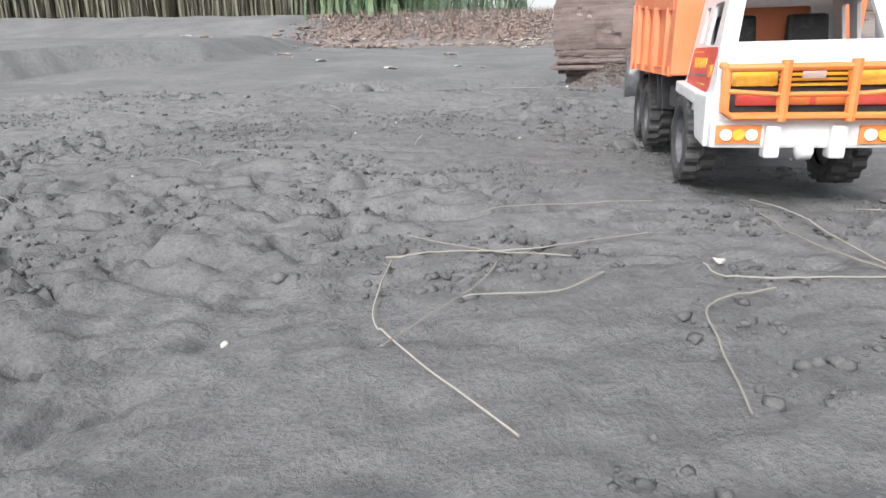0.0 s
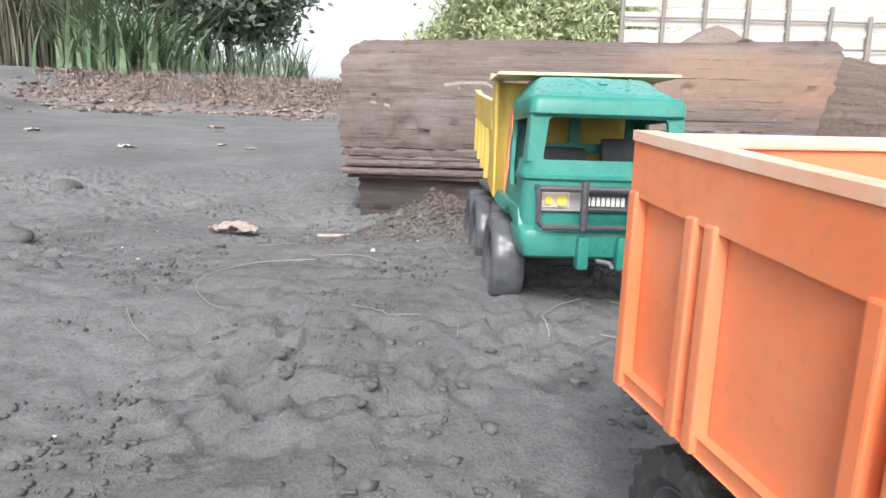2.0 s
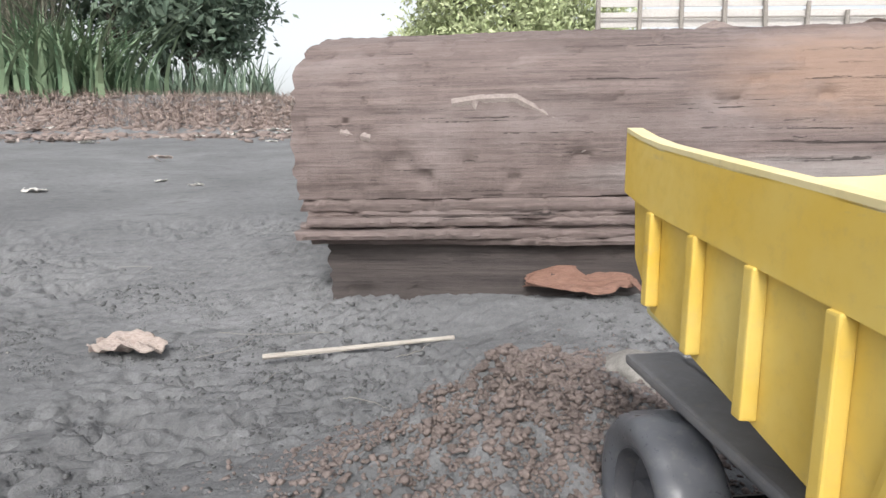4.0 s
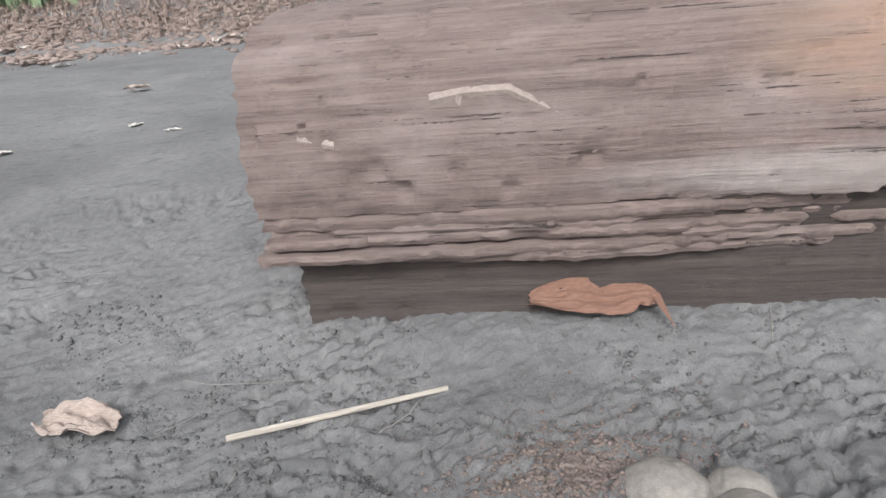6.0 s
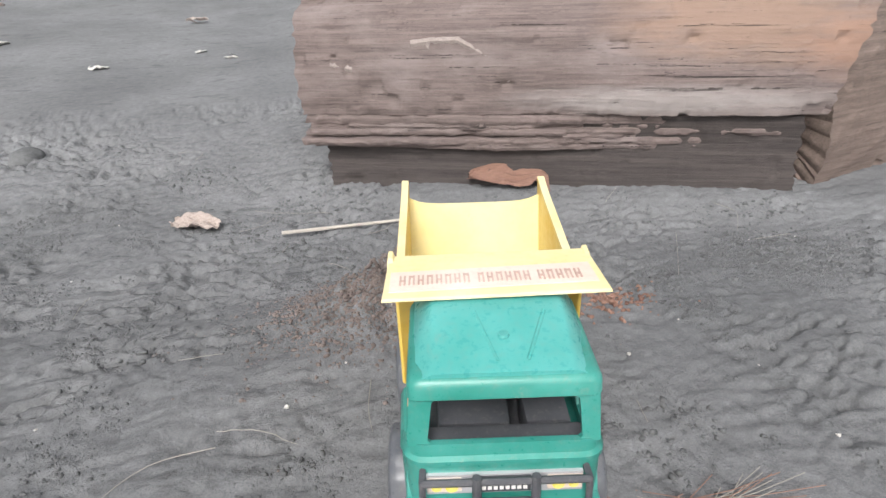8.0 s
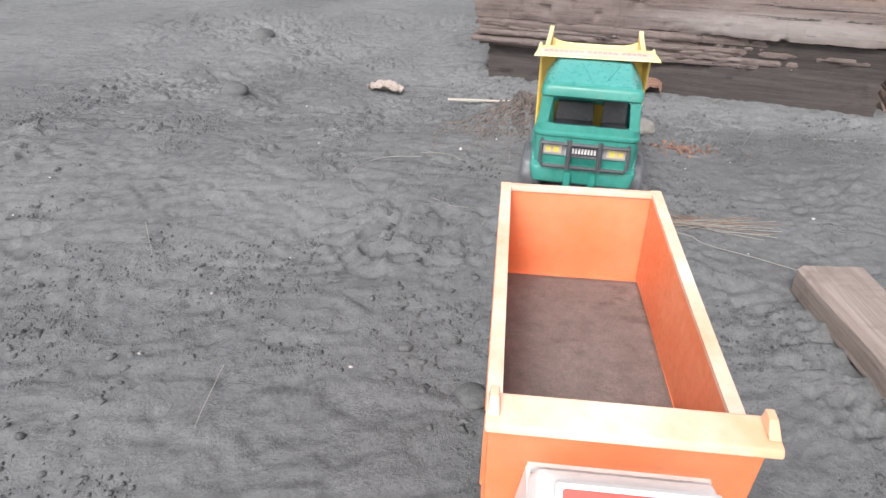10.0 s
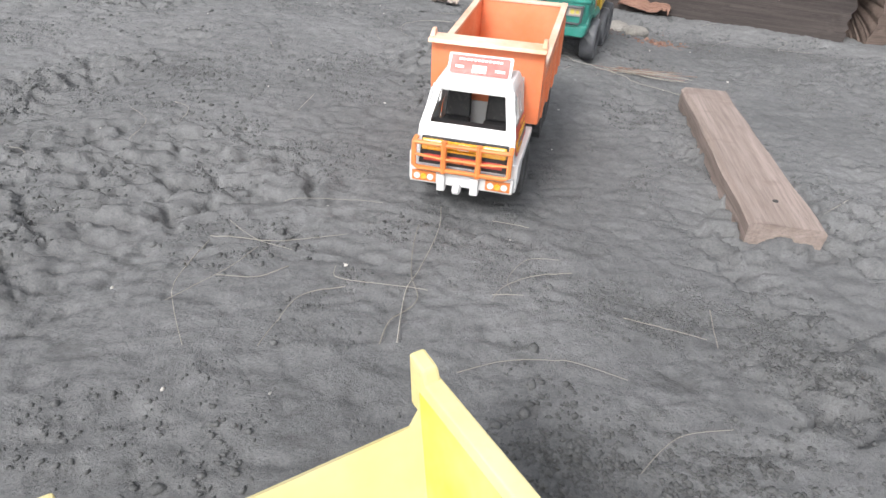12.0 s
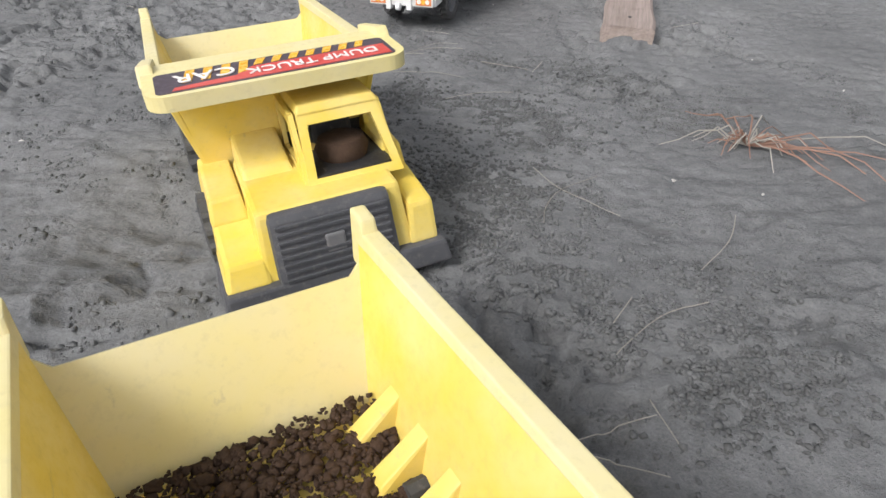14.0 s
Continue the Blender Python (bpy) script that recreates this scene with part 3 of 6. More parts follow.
# ---------- orange tipper with white cab ----------
def orange_truck(m):
    t = thing("toy_tipper_truck", m, "toy tipper truck with white cab and open orange bed", "toy truck", "row of toy trucks on the sand")
    W, Z0, WB, WT = 0.07, 0.056, 0.014, 0.036   # half width, panel foot, windscreen foot and top (y)
    # front below the windscreen
    lo = [(-W, 0.0, Z0), (W, 0.0, Z0), (W * 0.96, 0.012, 0.113), (-W * 0.96, 0.012, 0.113)]
    part("front_panel", hexa([lo[0], lo[1], (W, 0.006, Z0), (-W, 0.006, Z0)], [lo[3], lo[2], (W * 0.96, 0.017, 0.113), (-W * 0.96, 0.017, 0.113)], 0.0012), M_WHITE, t)
    # windscreen frame
    V = Vector((0, 0.026, 0.058))
    h = V.length
    out = [(-W * 0.96, 0), (W * 0.96, 0), (W * 0.8, h), (-W * 0.8, h)]
    hole = [(-0.053, 0.008), (0.053, 0.008), (0.0445, h - 0.008), (-0.0445, h - 0.008)]
    part("windscreen_frame", sheet((0, 0.012, 0.112), (1, 0, 0), V, out, [hole], 0.004), M_WHITE, t)
    # doors with windows
    for s in (-1, 1):
        top_in = Vector((-s * 0.2 * W, 0, 0.1))
        o = [(0.0, 0), (0.118, 0), (0.118, 0.108), (0.03, 0.108), (0.008, 0.056)]
        win = rr(0.04, 0.07, 0.062, 0.1, 0.004)
        win2 = rr(0.084, 0.098, 0.064, 0.098, 0.003)
        b = sheet((s * W, 0.002, 0.056), (0, 1, 0), top_in, o, [win, win2], 0.003)
        part("door_panel", b, M_WHITE, t, "white cab side with two window openings")
        d = sheet((s * (W - 0.0005) - s * 0.0002, 0.012, 0.064), (0, 1, 0), top_in, rr(0.012, 0.1, 0.012, 0.052, 0.006), [], 0.001)
        bmesh.ops.translate(d, vec=(s * 0.0022, 0, 0), verts=d.verts)
        dec = part("side_decal", d, M_RED, t, "red and yellow printed decal")
        for i in range(8):
            g = box(s * (W + 0.0004), s * (W + 0.0016), 0.05 + i * 0.006, 0.0535 + i * 0.006, 0.093, 0.106, 0)
            bmesh.ops.translate(g, vec=(-s * 0.0036, 0, 0), verts=g.verts)
            part("decal_stripe", g, M_AMBER, dec)
        for ya, yb, za, zb_, mt in ((0.026, 0.036, 0.078, 0.1, M_AMBER), (0.036, 0.07, 0.079, 0.083, M_AMBER), (0.04, 0.108, 0.086, 0.091, M_GREYP), (0.07, 0.105, 0.109, 0.112, M_AMBER)):
            k = 0.14 * ((za + zb_) / 2 - 0.056)
            part("decal_stripe", box(s * (W - k), s * (W - k + 0.0036), ya, yb, za, zb_, 0), mt, dec)
        fen = part("step_fender", hexa([(s * 0.058, 0.045, 0.066), (s * 0.077, 0.045, 0.064), (s * 0.077, 0.13, 0.07), (s * 0.058, 0.13, 0.07)], [(s * 0.058, 0.04, 0.076), (s * 0.077, 0.04, 0.076), (s * 0.077, 0.13, 0.082), (s * 0.058, 0.13, 0.082)], 0.002), M_WHITE, t)
        part("fender_front", hexa([(s * 0.058, 0.0, 0.03), (s * 0.076, 0.0, 0.03), (s * 0.076, 0.034, 0.034), (s * 0.058, 0.034, 0.034)], [(s * 0.058, 0.0, 0.075), (s * 0.0765, 0.0, 0.075), (s * 0.0765, 0.05, 0.075), (s * 0.058, 0.05, 0.075)], 0.002), M_WHITE, fen)
    part("roof", hexa([(-0.057, 0.032, 0.165), (0.057, 0.032, 0.165), (0.058, 0.112, 0.165), (-0.058, 0.112, 0.165)], [(-0.05, 0.048, 0.179), (0.05, 0.048, 0.179), (0.052, 0.106, 0.181), (-0.052, 0.106, 0.181)], 0.004), M_WHITE, t)
    for x in (-0.026, 0.0, 0.026):
        part("roof_lamp", box(x - 0.006, x + 0.006, 0.044, 0.054, 0.173, 0.179, 0.0025), M_WHITE, t)
    part("back_panel", sheet((0, 0.121, 0.056), (-1, 0, 0), (0, 0, 1), [(-0.066, 0), (0.066, 0), (0.057, 0.11), (-0.057, 0.11)], [rr(-0.035, 0.035, 0.062, 0.098, 0.004)], 0.003), M_WHITE, t)
    part("cab_floor", box(-0.066, 0.066, 0.006, 0.12, 0.06, 0.066, 0.001), M_BLACK, t)
    for x in (-0.033, 0.028):
        seat = part("seat", box(x - 0.02, x + 0.02, 0.06, 0.1, 0.066, 0.098, 0.004), M_BLACK, t)
        part("seat_back", hexa([(x - 0.019, 0.092, 0.098), (x + 0.019, 0.092, 0.098), (x + 0.019, 0.104, 0.098), (x - 0.019, 0.104, 0.098)], [(x - 0.017, 0.1, 0.146), (x + 0.017, 0.1, 0.146), (x + 0.017, 0.11, 0.146), (x - 0.017, 0.11, 0.146)], 0.004), M_BLACK, seat)
    part("dashboard", box(-0.06, 0.06, 0.02, 0.05, 0.066, 0.112, 0.004), M_BLACK, t)
    # roof sign
    Vs = Vector((0, 0.016, 0.03))
    sg = part("roof_sign", sheet((0, 0.062, 0.176), (1, 0, 0), Vs, rr(-0.045, 0.045, 0, 0.034, 0.002), [], 0.004), M_WHITE, t, "white sign board with red printed panel")
    fm = Matrix.Translation((0, 0.062, 0.176)) @ Matrix(((1, 0, 0), (0, 0.47, -0.88), (0, 0.88, 0.47))).to_4x4()
    b = sheet((0, 0, 0.0012), (1, 0, 0), (0, 1, 0), rr(-0.041, 0.041, 0.004, 0.031, 0.002), [], 0.001)
    bmesh.ops.transform(b, matrix=fm, verts=b.verts)
    part("sign_print", b, M_RED, sg)
    rows = [(-0.03 + i * 0.0052, -0.0262 + i * 0.0052, 0.0235, 0.027) for i in range(12)] + [(-0.01, 0.01, 0.007, 0.018), (-0.034, -0.022, 0.012, 0.016), (0.022, 0.036, 0.01, 0.014)]
    bars(sg, "sign_lettering", rows, M_PALE, 0.0018, fm)
    # bumper, lamps, bar
    bmp = part("bumper", box(-0.073, 0.073, -0.008, 0.02, 0.03, 0.054, 0.003), M_WHITE, t)
    for x in (-0.027, 0.02):
        part("bumper_post", box(x - 0.006, x + 0.006, -0.013, 0.0, 0.022, 0.05, 0.0025), M_WHITE, bmp)
    part("tow_hook", lathe([(-0.006, 0.004), (-0.004, 0.008), (0.004, 0.008), (0.006, 0.004)], 14, None, (-0.004, -0.012, 0.029)), M_WHITE, bmp, "", True)
    for s in (-1, 1):
        lp = part("fog_lamp_sticker", box(s * 0.052 - 0.017, s * 0.052 + 0.017, -0.0095, -0.007, 0.034, 0.05, 0.0005), M_BARORANGE, bmp)
        for k in (-1, 0, 1):
            part("lamp_ring", lathe([(-0.0008, 0.0042), (0.0008, 0.0042)], 14, None, (0, 0, 0)), M_PALE if k else M_AMBER, lp).matrix_local = Matrix.Translation((s * 0.052 + k * 0.0095, -0.0103, 0.042)) @ Matrix.Rotation(radians(90), 4, "Z")
    gr = part("grille", hexa([(-0.062, -0.0026, 0.06), (0.062, -0.0026, 0.06), (0.062, 0.004, 0.06), (-0.062, 0.004, 0.06)], [(-0.06, 0.004, 0.1), (0.06, 0.004, 0.1), (0.06, 0.008, 0.1), (-0.06, 0.008, 0.1)], 0.0006), M_BLACK, t, "printed amber grille and headlamp sticker")
    for i in range(4):
        part("grille_bar", box(-0.024, 0.024, -0.003 + i * 0.0009, 0.002 + i * 0.0009, 0.082 + i * 0.0042, 0.0845 + i * 0.0042, 0.0004), M_AMBER, gr)
    part("grille_bar", box(-0.055, 0.055, -0.0045, 0.0, 0.066, 0.075, 0.001), M_RED, gr)
    for x in (-0.014, 0.014):
        part("lamp_sticker", box(x - 0.012, x + 0.012, -0.006, -0.002, 0.0665, 0.0745, 0.001), M_BARORANGE, gr)
    for s in (-1, 1):
        part("headlamp", hexa([(s * 0.042 - 0.017, -0.004, 0.082), (s * 0.042 + 0.017, -0.004, 0.082), (s * 0.042 + 0.017, 0.003, 0.082), (s * 0.042 - 0.017, 0.003, 0.082)], [(s * 0.042 - 0.017, 0.0, 0.098), (s * 0.042 + 0.017, 0.0, 0.098), (s * 0.042 + 0.017, 0.006, 0.098), (s * 0.042 - 0.017, 0.006, 0.098)], 0.003), M_AMBER, gr, "amber headlamp")
    part("emblem", box(-0.008, 0.008, -0.004, 0.0, 0.088, 0.096, 0.001), M_PALE, gr)
    gd = part("front_guard", tube([(-0.066, 0.0, 0.1), (-0.066, -0.012, 0.098), (-0.066, -0.014, 0.062), (-0.06, -0.014, 0.058), (0.06, -0.014, 0.058), (0.066, -0.014, 0.062), (0.066, -0.012, 0.098), (0.066, 0.0, 0.1)], 0.0036, 8), M_BARORANGE, t, "amber plastic bull bar", True)
    part("guard_bar", tube([(-0.066, -0.013, 0.098), (0.066, -0.013, 0.098)], 0.0034, 8), M_BARORANGE, gd)
    for x in (-0.024, 0.024):
        part("guard_post", tube([(x, -0.014, 0.054), (x, -0.013, 0.104)], 0.0042, 8), M_BARORANGE, gd)
    part("guard_bar", tube([(-0.066, -0.014, 0.079), (-0.03, -0.014, 0.076), (0.03, -0.014, 0.076), (0.066, -0.014, 0.079)], 0.0022, 8), M_BARORANGE, gd)
    refit(t.children_recursive, 0.93, 0.0165, 0.845)
    # chassis
    part("chassis", box(-0.03, 0.03, 0.05, 0.455, 0.05, 0.078, 0.003), M_DARKP, t)
    for s in (-1, 1):
        part("fuel_tank", box(s * 0.045 - 0.018, s * 0.045 + 0.018, 0.15, 0.215, 0.056, 0.078, 0.004), M_DARKP, t)
        for yy in (0.245, 0.275, 0.35):
            part("mud_bracket", hexa([(s * 0.055 - 0.01, yy, 0.05), (s * 0.055 + 0.01, yy, 0.05), (s * 0.055 + 0.01, yy + 0.004, 0.05), (s * 0.055 - 0.01, yy + 0.004, 0.05)], [(s * 0.055 - 0.012, yy, 0.086), (s * 0.055 + 0.012, yy, 0.086), (s * 0.055 + 0.012, yy + 0.008, 0.086), (s * 0.055 - 0.012, yy + 0.008, 0.086)], 0.001), M_DARKP, t)
    for y in (0.092, 0.322, 0.405):
        axle(t, y, 0.038, 0.05)
        for s in (-1, 1):
            add_wheel(t, s * 0.059, y, 0.038, 0.0385, 0.027, s, M_TYRE, M_TYREG)
    # bed
    B, y0, y1, zb, zt = 0.075, 0.132, 0.45, 0.09, 0.19
    bed = part("bed_floor", box(-B + 0.002, B - 0.002, y0, y1, zb, zb + 0.006, 0.0015), M_ORANGE, t)
    dip = lambda y: zt - 0.02 + 0.024 * ((y - y0) / (y1 - y0)) ** 1.2
    for s in (-1, 1):
        ys = [y0 + (y1 - y0) * i / 12 for i in range(13)]
        o = [(y0, zb), (y1, zb)] + [(y, dip(y)) for y in ys[::-1]]
        w = part("side_wall", sheet((s * (B - (0 if s > 0 else 0.004)), 0, 0), (0, 1, 0), (0, 0, 1), o, [], 0.004), M_ORANGE, bed)
        rim = [(y, dip(y) - 0.022) for y in ys] + [(y, dip(y) + 0.001) for y in ys[::-1]]
        part("top_band", sheet((s * B + (0.004 if s > 0 else 0.0), 0, 0), (0, 1, 0), (0, 0, 1), rim, [], 0.004), M_ORANGE, w)
        lip = None
        for a, c in zip(ys, ys[1:]):
            lip = hexa([(s * (B - 0.005), a, dip(a)), (s * (B + 0.005), a, dip(a)), (s * (B + 0.005), c, dip(c)), (s * (B - 0.005), c, dip(c))], [(s * (B - 0.005), a, dip(a) + 0.004), (s * (B + 0.005), a, dip(a) + 0.004), (s * (B + 0.005), c, dip(c) + 0.004), (s * (B - 0.005), c, dip(c) + 0.004)], 0, lip)
        part("rim_edge", lip, M_PALEORANGE, w, "pale worn edge")
        for k, yy in enumerate((0.16, 0.234, 0.246, 0.312, 0.324, 0.39, 0.402, 0.446)):
            part("rib", hexa([(s * B, yy - 0.004, zb), (s * B, yy + 0.004, zb), (s * (B + 0.006), yy + 0.003, zb), (s * (B + 0.006), yy - 0.003, zb)], [(s * B, yy - 0.004, dip(yy) - 0.02), (s * B, yy + 0.004, dip(yy) - 0.02), (s * (B + 0.0055), yy + 0.003, dip(yy) - 0.02), (s * (B + 0.0055), yy - 0.003, dip(yy) - 0.02)], 0.001), M_ORANGE, w)
        part("bottom_band", box(s * B - 0.001, s * (B + 0.0035), y0, y1, zb, zb + 0.007, 0.001), M_ORANGE, w)
    part("tailgate", box(-B + 0.004, B - 0.004, y1 - 0.005, y1 - 0.0005, zb + 0.003, dip(y1) - 0.002, 0.0012), M_ORANGE, bed)
    part("rim_edge", box(-B, B, y1 - 0.007, y1 + 0.002, dip(y1) - 0.003, dip(y1) + 0.003, 0.0015), M_PALEORANGE, bed)
    hd = part("headboard", hexa([(-B - 0.003, y0 - 0.006, zb), (B + 0.003, y0 - 0.006, zb), (B + 0.003, y0 + 0.03, zb), (-B - 0.003, y0 + 0.03, zb)], [(-B - 0.003, y0 - 0.014, 0.196), (B + 0.003, y0 - 0.014, 0.196), (B + 0.003, y0 - 0.004, 0.196), (-B - 0.003, y0 - 0.004, 0.196)], 0.002), M_ORANGE, bed)
    vis = part("visor_lip", hexa([(-B - 0.005, y0 - 0.026, 0.192), (B + 0.005, y0 - 0.026, 0.192), (B + 0.005, y0 - 0.002, 0.195), (-B - 0.005, y0 - 0.002, 0.195)], [(-B - 0.005, y0 - 0.024, 0.197), (B + 0.005, y0 - 0.024, 0.197), (B + 0.005, y0 - 0.002, 0.201), (-B - 0.005, y0 - 0.002, 0.201)], 0.0015), M_PALEORANGE, hd, "pale worn visor with a peeled label")
    for s in (-1, 1):
        part("visor_fin", hexa([(s * (B - 0.003), y0 - 0.02, 0.199), (s * (B + 0.004), y0 - 0.02, 0.199), (s * (B + 0.004), y0 - 0.004, 0.2), (s * (B - 0.003), y0 - 0.004, 0.2)], [(s * (B - 0.002), y0 - 0.012, 0.207), (s * (B + 0.003), y0 - 0.012, 0.207), (s * (B + 0.003), y0 - 0.004, 0.208), (s * (B - 0.002), y0 - 0.004, 0.208)], 0.001), M_PALEORANGE, vis)
    part("bed_dirt", hexa([(-0.07, 0.2, zb + 0.006), (0.07, 0.2, zb + 0.006), (0.072, 0.44, zb + 0.006), (-0.072, 0.44, zb + 0.006)], [(-0.06, 0.21, zb + 0.009), (0.065, 0.21, zb + 0.008), (0.068, 0.43, zb + 0.009), (-0.066, 0.43, zb + 0.008)], 0.001), M_SOIL, bed, "thin layer of brown dirt")
    return t


# ---------- teal truck with ochre bed ----------
def green_truck(m):
    t = thing("toy_dump_truck", m, "toy dump truck with teal cab and ochre yellow bed", "toy truck", "row of toy trucks on the sand")
    W = 0.0755
    # bumper, lower body, windscreen, header and roof
    bp = part("bumper", ushell([(0.06, 0.07, -0.016, 0.03, 0.008), (0.063, 0.0735, -0.02, 0.03, 0.009), (0.081, 0.0775, -0.023, 0.03, 0.009), (0.086, 0.077, -0.021, 0.03, 0.009), (0.089, 0.0745, -0.013, 0.03, 0.009)], 0.012), M_GREEN, t, "", True)
    for x in (-0.02, 0.016):
        part("bumper_post", box(x - 0.0055, x + 0.0055, -0.029, -0.014, 0.052, 0.082, 0.003), M_GREEN, bp, "", True)
    part("tow_hook", tube([(-0.006, -0.024, 0.06), (0.004, -0.031, 0.059), (0.006, -0.032, 0.055)], 0.0022, 8), M_GREYP, bp, "chipped pale tow hook", True)
    part("front_panel", ushell([(0.087, W - 0.001, -0.012, 0.105, 0.016), (0.112, W, -0.013, 0.105, 0.016), (0.1125, W, -0.013, 0.02, 0.016), (0.13, W, -0.0135, 0.018, 0.016), (0.1325, W + 0.002, -0.0165, 0.018, 0.018), (0.136, W + 0.002, -0.0165, 0.018, 0.018), (0.1385, W, -0.013, 0.018, 0.016), (0.149, W - 0.001, -0.012, 0.016, 0.015)], 0.004), M_GREEN, t, "", True)
    V = Vector((0, 0.004, 0.046))
    h = V.length
    hole = [(-0.0575, 0.004), (-0.055, 0.0015), (0.056, 0.0015), (0.0585, 0.004), (0.055, h - 0.009), (0.052, h - 0.006), (-0.0505, h - 0.006), (-0.0535, h - 0.009)]
    part("windscreen_frame", sheet((0, -0.0105, 0.147), (1, 0, 0), V, [(-0.072, 0), (0.072, 0), (0.068, h), (-0.068, h)], [hole], 0.005), M_GREEN, t)
    part("header", ushell([(0.188, 0.07, -0.0095, 0.1, 0.008), (0.19, 0.0715, -0.0115, 0.1, 0.009), (0.2, 0.071, -0.0105, 0.1, 0.009), (0.2045, 0.069, -0.008, 0.1, 0.009), (0.2065, 0.065, -0.003, 0.1, 0.009)], 0.007), M_GREEN, t, "", True)
    section = [(-0.068, 0.196), (-0.0675, 0.2045), (-0.0535, 0.224), (-0.05, 0.2255), (0, 0.2265), (0.05, 0.2255), (0.0535, 0.224), (0.0675, 0.2045), (0.068, 0.196)]
    # roof, ridges and knob wear the teal with painted sky sheen
    rf = part("roof", dome(section, [(-0.006, 0.34), (0.002, 0.42), (0.046, 0.93), (0.054, 1.0), (0.08, 1.0), (0.112, 0.98), (0.118, 0.3)], 0.2), M_TEALSHEEN, t, "teal roof with sky sheen painted into its colour", True)
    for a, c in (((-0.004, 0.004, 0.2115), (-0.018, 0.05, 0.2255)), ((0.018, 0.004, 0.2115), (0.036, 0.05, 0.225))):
        part("roof_ridge", tube([a, c], 0.0016, 6), M_TEALSHEEN, rf, "", True)
    part("roof_knob", lathe([(0, 0.0045), (0.0025, 0.004)], 14), M_TEALSHEEN, rf, "", True).matrix_local = Matrix.Translation((0.002, 0.026, 0.2185)) @ Matrix.Rotation(radians(-90), 4, "Y")
    for s in (-1, 1):
        o = [(0.02, 0), (0.112, 0), (0.112, 0.09), (-0.002, 0.09), (-0.003, 0.036), (0.012, 0.034)]
        win = [(0.026, 0.012), (0.066, 0.01), (0.078, 0.03), (0.084, 0.055), (0.084, 0.074), (0.012, 0.076), (0.014, 0.042)]
        part("door_panel", sheet((s * W + (0.004 if s < 0 else 0), -0.004, 0.11), (0, 1, 0), (-s * 0.0065, 0, 0.09), o, [win], 0.004), M_GREEN, t)
        fen = part("step_fender", hexa([(s * 0.06, 0.04, 0.096), (s * 0.084, 0.04, 0.095), (s * 0.086, 0.11, 0.098), (s * 0.06, 0.11, 0.098)], [(s * 0.06, 0.03, 0.106), (s * 0.08, 0.03, 0.106), (s * 0.082, 0.11, 0.11), (s * 0.06, 0.11, 0.11)], 0.004), M_GREEN, t, "", True)
        part("fender_front", hexa([(s * 0.06, -0.006, 0.086), (s * 0.0765, -0.006, 0.086), (s * 0.078, 0.016, 0.088), (s * 0.06, 0.016, 0.088)], [(s * 0.06, 0.004, 0.106), (s * 0.0762, 0.004, 0.106), (s * 0.082, 0.042, 0.106), (s * 0.06, 0.042, 0.106)], 0.003), M_GREEN, fen, "", True)
        dec = part("side_decal", sheet((s * (W + 0.0009), 0.082, 0.108), (0, 1, 0), (-s * 0.0065, 0, 0.09), [(0.0, 0.0), (0.016, 0.006), (0.02, 0.026), (0.015, 0.044), (0.021, 0.06), (0.02, 0.09), (0.008, 0.09), (0.001, 0.064), (0.005, 0.046), (-0.004, 0.026)], [], 0.0012), M_PEEL, t, "faded orange and red peeling sticker")
        part("decal_stripe", sheet((s * (W + 0.0019), 0.082, 0.108), (0, 1, 0), (-s * 0.0065, 0, 0.09), [(0.003, 0.01), (0.009, 0.012), (0.01, 0.034), (0.005, 0.03)], [], 0.0008), M_AMBER, dec)
    part("back_panel", sheet((0, 0.107, 0.09), (-1, 0, 0), (0, 0, 1), [(-0.073, 0), (0.073, 0), (0.066, 0.113), (-0.066, 0.113)], [rr(-0.054, -0.005, 0.072, 0.1, 0.003), rr(0.007, 0.054, 0.072, 0.1, 0.003), rr(-0.054, -0.005, 0.026, 0.062, 0.003), rr(0.007, 0.054, 0.026, 0.062, 0.003)], 0.004), M_GREEN, t)
    part("cab_floor", box(-0.071, 0.071, -0.004, 0.104, 0.09, 0.096, 0.002), M_DARKP, t)
    part("dashboard", box(-0.066, 0.066, -0.003, 0.02, 0.096, 0.14, 0.005), M_DARKP, t, "", True)
    for x, w, top in ((-0.02, 0.03, 0.158), (0.041, 0.019, 0.168)):
        seat = part("seat", box(x - w, x + w, 0.03, 0.082, 0.096, 0.132, 0.005), M_DARKP, t, "", True)
        part("seat_back", hexa([(x - w, 0.074, 0.13), (x + w, 0.074, 0.13), (x + w, 0.088, 0.13), (x - w, 0.088, 0.13)], [(x - w * 0.92, 0.084, top), (x + w * 0.92, 0.084, top), (x + w * 0.92, 0.094, top), (x - w * 0.92, 0.094, top)], 0.004), M_DARKP, seat, "", True)
    # grille strip with lamps
    gr = part("grille", box(-0.06, 0.06, -0.0165, -0.01, 0.1035, 0.1225, 0.001), M_CHROME, t, "worn silver grille strip with faded sticker")
    for s in (-1, 1):
        part("lamp_housing", box(s * 0.046 - 0.0135, s * 0.046 + 0.0135, -0.0178, -0.015, 0.1065, 0.1205, 0.0015), M_PAPER, gr, "scuffed pale lamp housing")
    for x, r in ((-0.052, 0.0038), (-0.0405, 0.0048), (0.0405, 0.0048), (0.052, 0.0038)):
        part("headlamp", lathe([(-0.0015, r), (0.0015, r * 0.9)], 16), M_LAMP, gr, "yellow headlamp").matrix_local = Matrix.Translation((x, -0.0186, 0.1135)) @ Matrix.Rotation(radians(90), 4, "Z")
